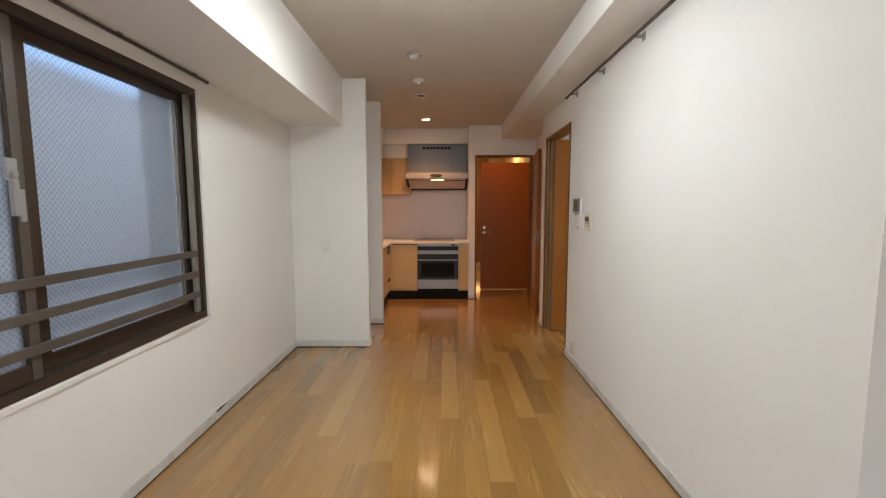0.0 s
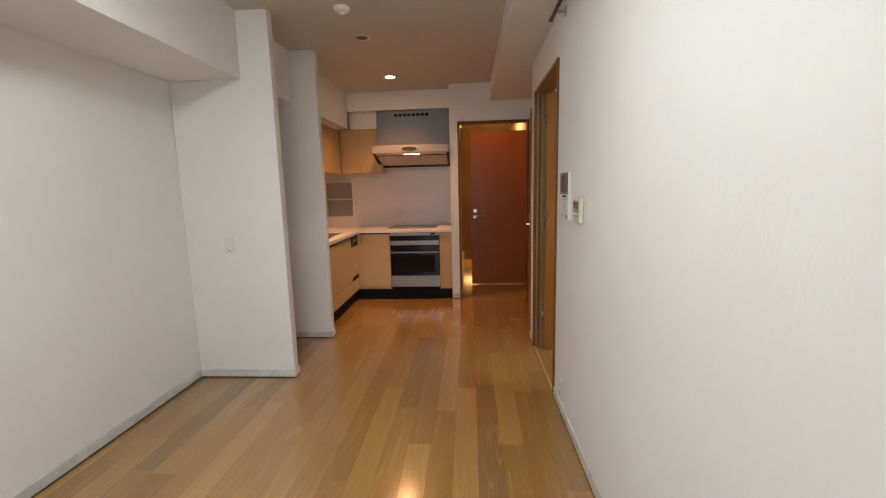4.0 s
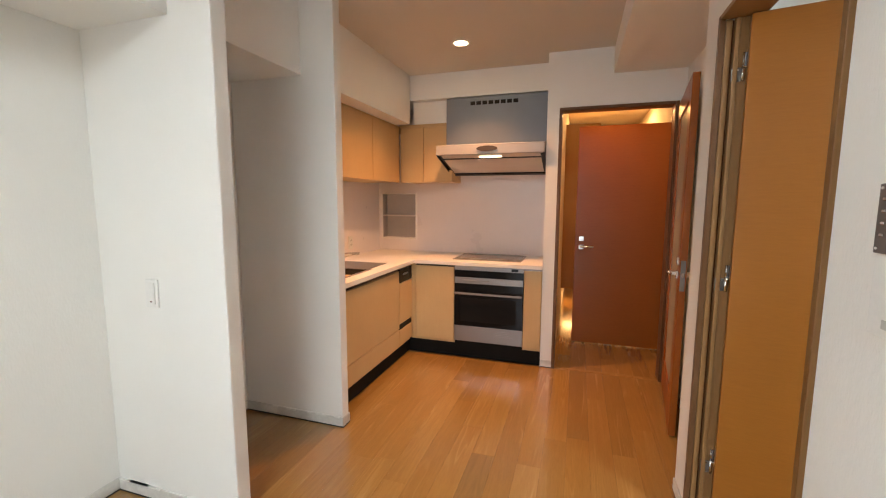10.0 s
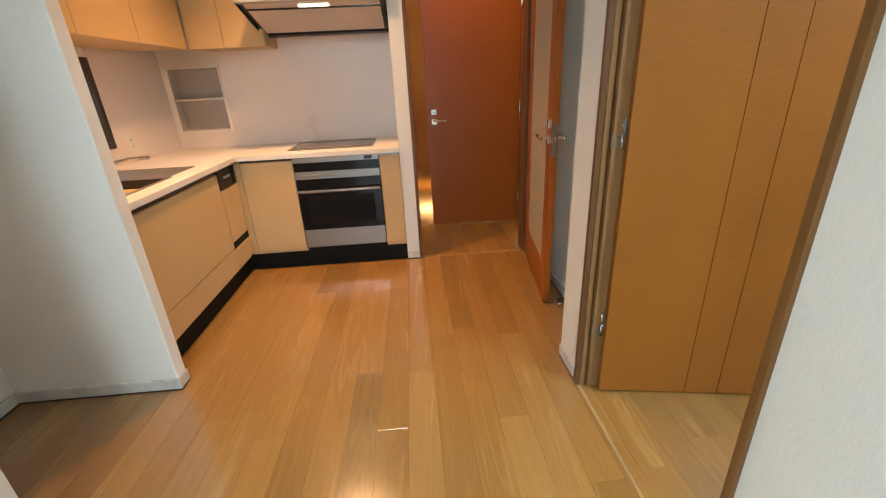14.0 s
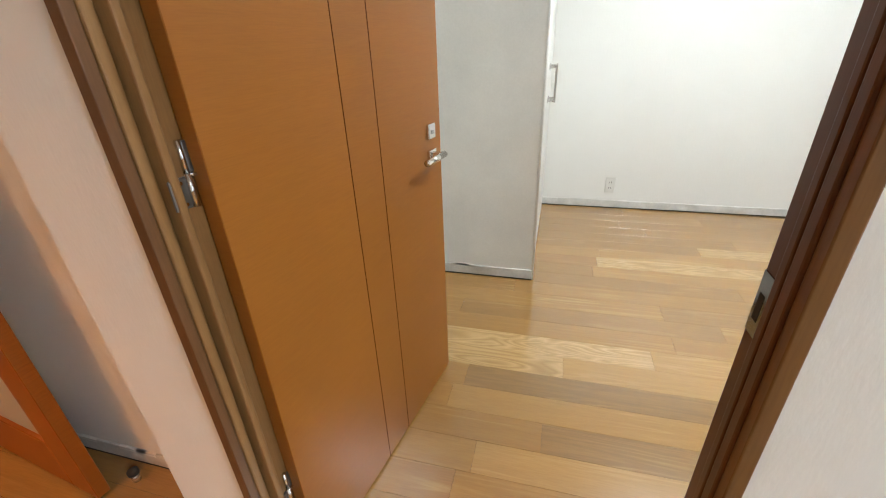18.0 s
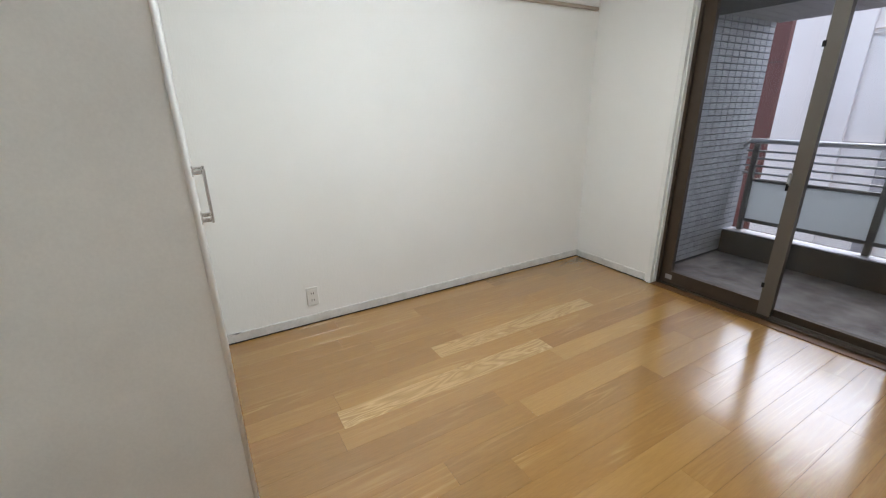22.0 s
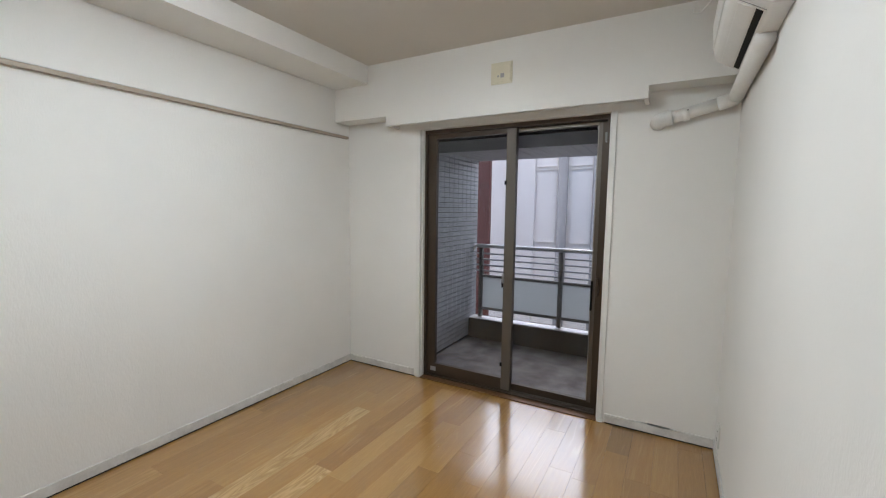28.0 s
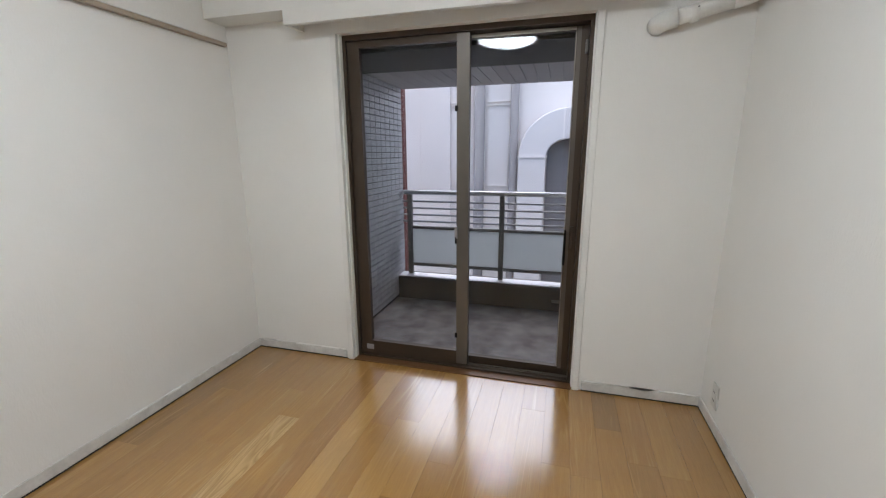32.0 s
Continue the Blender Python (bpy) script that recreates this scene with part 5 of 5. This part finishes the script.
# ---- outside ----
struct("ground", many((-60, 60, -60, 60, -6.2, -6.0)), ASPHALT, "dark asphalt alley floor", "ground")
nb = thing("neighbour_building", "white rendered building across the alley with pipes", "building", (2.0, -5.0, -6))
OY = -5.2
part("wall", many((-4.0, 9.0, OY - 4.0, OY, -6.0, 2.95)), OUTW, nb)
part("pilaster", B(4.26, 4.9, OY, OY + 0.06, -6.0, 2.95, 0.01), OUTW, nb)
for x0, x1 in ((3.535, 3.745), (2.885, 3.045)):
    part("downpipe", rod((0.5 * (x0 + x1), OY + 0.14, -6.0), (0.5 * (x0 + x1), OY + 0.14, 2.95), 0.5 * (x1 - x0), 20), OUTG, nb, "grey vertical pipe", smooth=True)
for x0, x1, z0, z1 in ((3.80, 4.24, 0.68, 2.22), (3.08, 3.50, 0.68, 2.22), (3.08, 3.50, 2.30, 2.9), (3.80, 4.24, 2.30, 2.9)):
    part("raised_panel", B(x0, x1, OY, OY + 0.014, z0, z1, 0.003), OUTW, nb)
    part("ledge", B(x0 - 0.02, x1 + 0.02, OY, OY + 0.045, z1, z1 + 0.014), OUTW, nb)
    part("ledge", B(x0 - 0.02, x1 + 0.02, OY, OY + 0.045, z0 - 0.014, z0), OUTW, nb)
# big duct rising and bending sideways
dy0, dy1 = OY + 0.05, OY + 0.35
cx, cz = 1.93, 1.25
arc = [math.pi / 2 * k / 12 for k in range(13)]
outl = [(2.85, -6.0)] + [(cx + 0.92 * math.cos(a), cz + 0.87 * math.sin(a)) for a in arc] + [(-0.5, cz + 0.87), (-0.5, cz + 0.32)] + \
       [(cx + 0.41 * math.cos(a), cz + 0.32 * math.sin(a)) for a in arc[::-1]] + [(cx + 0.41, -6.0)]
part("duct", prism(outl, "y", dy0, dy1, 0.02), OUTD, nb, "white elbow duct")
part("duct_flange", B(cx + 0.39, 2.87, dy0, dy1 + 0.025, cz - 0.02, cz + 0.01), OUTW, nb)
part("duct_flange", B(cx + 0.10, cx + 0.125, dy0, dy1 + 0.025, cz + 0.30, cz + 0.89), OUTW, nb)
# flat grey sheet on the wall gives the shade inside the arch
part("recess", B(-0.4, cx + 0.40, OY + 0.001, OY + 0.02, -6.0, cz + 0.32), OUTG, nb, "grey sheet painted as the shade of a recess")
rb = thing("red_building", "brick-red clad corner of another building", "building", (5.2, -3.4, -6))
part("wall", many((4.59, 5.6, -3.5, -3.4, -6.0, 3.6)), OUTR, rb)
for z in (-1.2, 0.3, 1.8, 3.3):
    part("panel_joint", many((4.60, 5.6, -3.4, -3.396, z, z + 0.015)), GAP, rb)
sb = thing("side_building", "plain pale building beside the living room window", "building", (-4.5, 2, -6))
part("wall", many((-7.5, -3.2, -14.0, 12.0, -6.0, 2.50)), SIDEW, sb)
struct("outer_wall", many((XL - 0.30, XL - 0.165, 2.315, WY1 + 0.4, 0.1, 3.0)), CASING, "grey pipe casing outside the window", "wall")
struct("floor_slab", many((XL - 0.16, XB, YE - 0.12, 9.7, -0.3, -0.012), (XB, XF + 0.15, 0.86, 9.7, -0.3, -0.012)), SUBFLOOR, "dark floor base under the boards", "floor")

sc = thing("shoe_cabinet", "floating pale wooden shoe cabinet with a lamp beneath", "cabinet", (0.7, 8.2, 0.33))
part("body", B(0.515, 0.86, 7.5, 9.1, 0.33, 2.2), MAPLE, sc)
for y0, y1 in ((7.502, 8.02), (8.022, 8.56), (8.562, 9.098)):
    part("door_panel", B(0.86, 0.88, y0 + 0.001, y1 - 0.001, 0.332, 2.198, 0.002, 1), MAPLE, sc)
ds = thing("drain_cover", "small steel overflow flap on the parapet", "drain cover", (2.0, CY, 0.0))
part("flap", B(1.96, 2.06, CY, CY + 0.012, -0.015, 0.015, 0.003), STEEL, ds)

# ---- floors: every board a piece ----


def boards(floor, x0, x1, y0, y1, w, seed, marked, x_edge, joints=(), length=1.19):
    """Rows of boards along y, broken joints; marked: (kind, x, y) for the boards that stand out; joints: (x, y) of known end joints."""
    rng = random.Random(seed)
    cache = {}
    n0 = math.floor((x0 - x_edge) / w)
    i = n0
    while x_edge + i * w < x1 - 0.004:
        a, b = max(x0, x_edge + i * w), min(x1, x_edge + (i + 1) * w)
        y = y0 - rng.uniform(0.05, length - 0.06)
        for jx, jy in joints:
            if a <= jx < b:
                y = jy - length * math.ceil((jy - y0) / length)
        while y < y1 - 0.003:
            ya, yb = max(y, y0), min(y + length, y1)
            if yb - ya > 0.004 and b - a > 0.004:
                kind = next((k for k, px, py in marked if a <= px < b and ya <= py < yb), "plain")
                key = (round(b - a, 4), round(yb - ya, 4), kind)
                if key not in cache:
                    hw, hl, g = (b - a) / 2 - 0.00025, (yb - ya) / 2 - 0.00025, 0.0004
                    bm = bmesh.new()
                    lo = [bm.verts.new(p) for p in ((-hw, -hl, -0.011), (hw, -hl, -0.011), (hw, hl, -0.011), (-hw, hl, -0.011))]
                    md = [bm.verts.new(p) for p in ((-hw, -hl, -g), (hw, -hl, -g), (hw, hl, -g), (-hw, hl, -g))]
                    hi = [bm.verts.new(p) for p in ((-hw + g, -hl + g, 0), (hw - g, -hl + g, 0), (hw - g, hl - g, 0), (-hw + g, hl - g, 0))]
                    for A, C in ((lo, md), (md, hi)):
                        for k in range(4):
                            bm.faces.new((A[k], A[(k + 1) % 4], C[(k + 1) % 4], C[k]))
                    bm.faces.new(hi)
                    me = bpy.data.meshes.new("plank")
                    bm.to_mesh(me)
                    bm.free()
                    me.materials.append(WOODS[kind])
                    cache[key] = me
                ob = new("plank", cache[key])
                ob.location = ((a + b) / 2, (ya + yb) / 2, 0)
                ob.parent = floor
            y = yb if yb < y1 else y1
            if y >= y1 - 0.003:
                break
        i += 1


fl = tagged(new("floor_living"), "semi-gloss oak board floor of the living room and kitchen", "floor", kind="structure")
boards(fl, XL, XR, YE, YH, 0.1195, 3, [("mid", -0.11, 3.6), ("mid", 0.12, 3.1), ("mid", 0.48, 4.0), ("mid", 0.60, 3.2), ("mid", 0.84, 3.3), ("mid", 0.36, 2.5),
                                       ("mid", 0.96, 4.2), ("dull", 0.72, 2.6), ("dull", 0.24, 4.2), ("mid", -0.60, 2.6), ("dull", -0.95, 3.2), ("mid", 0.0, 1.4)],
       0.066, ((-0.11, 3.007), (0.12, 3.60), (0.48, 3.33), (0.60, 3.61), (0.84, 3.006), (0.36, 2.995), (0.96, 3.57), (0.24, 3.35), (0.0, 3.9)))
fh = tagged(new("floor_hall"), "oak board floor of the hall", "floor", kind="structure")
boards(fh, 0.515, 1.46, YH, 9.6, 0.1195, 5, [], 0.544)
boards(fh, XR, 1.36, 4.555, YH, 0.1195, 6, [], 1.155)
fb = tagged(new("floor_bedroom"), "semi-gloss oak board floor of the bedroom", "floor", kind="structure")
boards(fb, XR, XF, YB - 0.05, YA, 0.1205, 11, [("pale", 3.31, 2.3), ("pale", 3.07, 2.9), ("pale", 2.23, 3.9), ("mid", 2.23, 2.8), ("mid", 2.11, 3.2), ("pale", 2.11, 4.0), ("dull", 1.99, 3.6),
                                                ("mid", 1.87, 3.5), ("dull", 1.75, 3.4), ("mid", 1.63, 3.6), ("mid", 2.95, 1.6), ("mid", 2.71, 2.3), ("mid", 2.59, 2.0)],
       1.688, ((3.31, 1.69), (3.07, 2.30), (2.23, 3.322), (2.11, 3.681), (1.99, 4.06), (1.75, 3.75), (2.95, 2.33), (2.83, 1.62), (1.87, 4.1), (2.71, 2.75)))

# ---- balcony tiles ----
tw = thing("tiled_wall", "small grey rectangular tiles on the balcony side wall", "tiles", (TX, 0, BF))
tm = bpy.data.meshes.new("tile")
tb = bmesh.new()
tl, th, tv, tg = 0.0976, 0.0442, 0.0024, 0.0058
v0 = [tb.verts.new(p) for p in ((0.012, 0, 0), (0.012, tl, 0), (0.012, tl, th), (0.012, 0, th))]
v1 = [tb.verts.new(p) for p in ((0, 0.002, 0.002), (0, tl - 0.002, 0.002), (0, tl - 0.002, th - 0.002), (0, 0.002, th - 0.002))]
for k in range(4):
    tb.faces.new((v0[k], v0[(k + 1) % 4], v1[(k + 1) % 4], v1[k]))
tb.faces.new(v1)
bmesh.ops.recalc_face_normals(tb, faces=tb.faces[:])
tb.to_mesh(tm)
tb.free()
tm.materials.append(TILE)
rest = bmesh.new()
count = 0
for r in range(41):
    for c in range(14):
        y, z = CY - 0.20 + c * (tl + tv), BF + 0.03 + r * (th + tg)
        if y + tl > 0.86 or z + th > 1.99:
            continue
        if c < 8 and 5 < r < 40 and count < 290:
            ob = new("tile", tm)
            ob.location = (TX, y, z)
            ob.parent = tw
            ob.matrix_parent_inverse = WORLD[tw].inverted()
            count += 1
        else:
            grow(rest, TX + 0.001, TX + 0.012, y, y + tl, z, z + th)
ob = part("far_tiles", rest, TILE, tw)
ob["kind"] = "stuff"
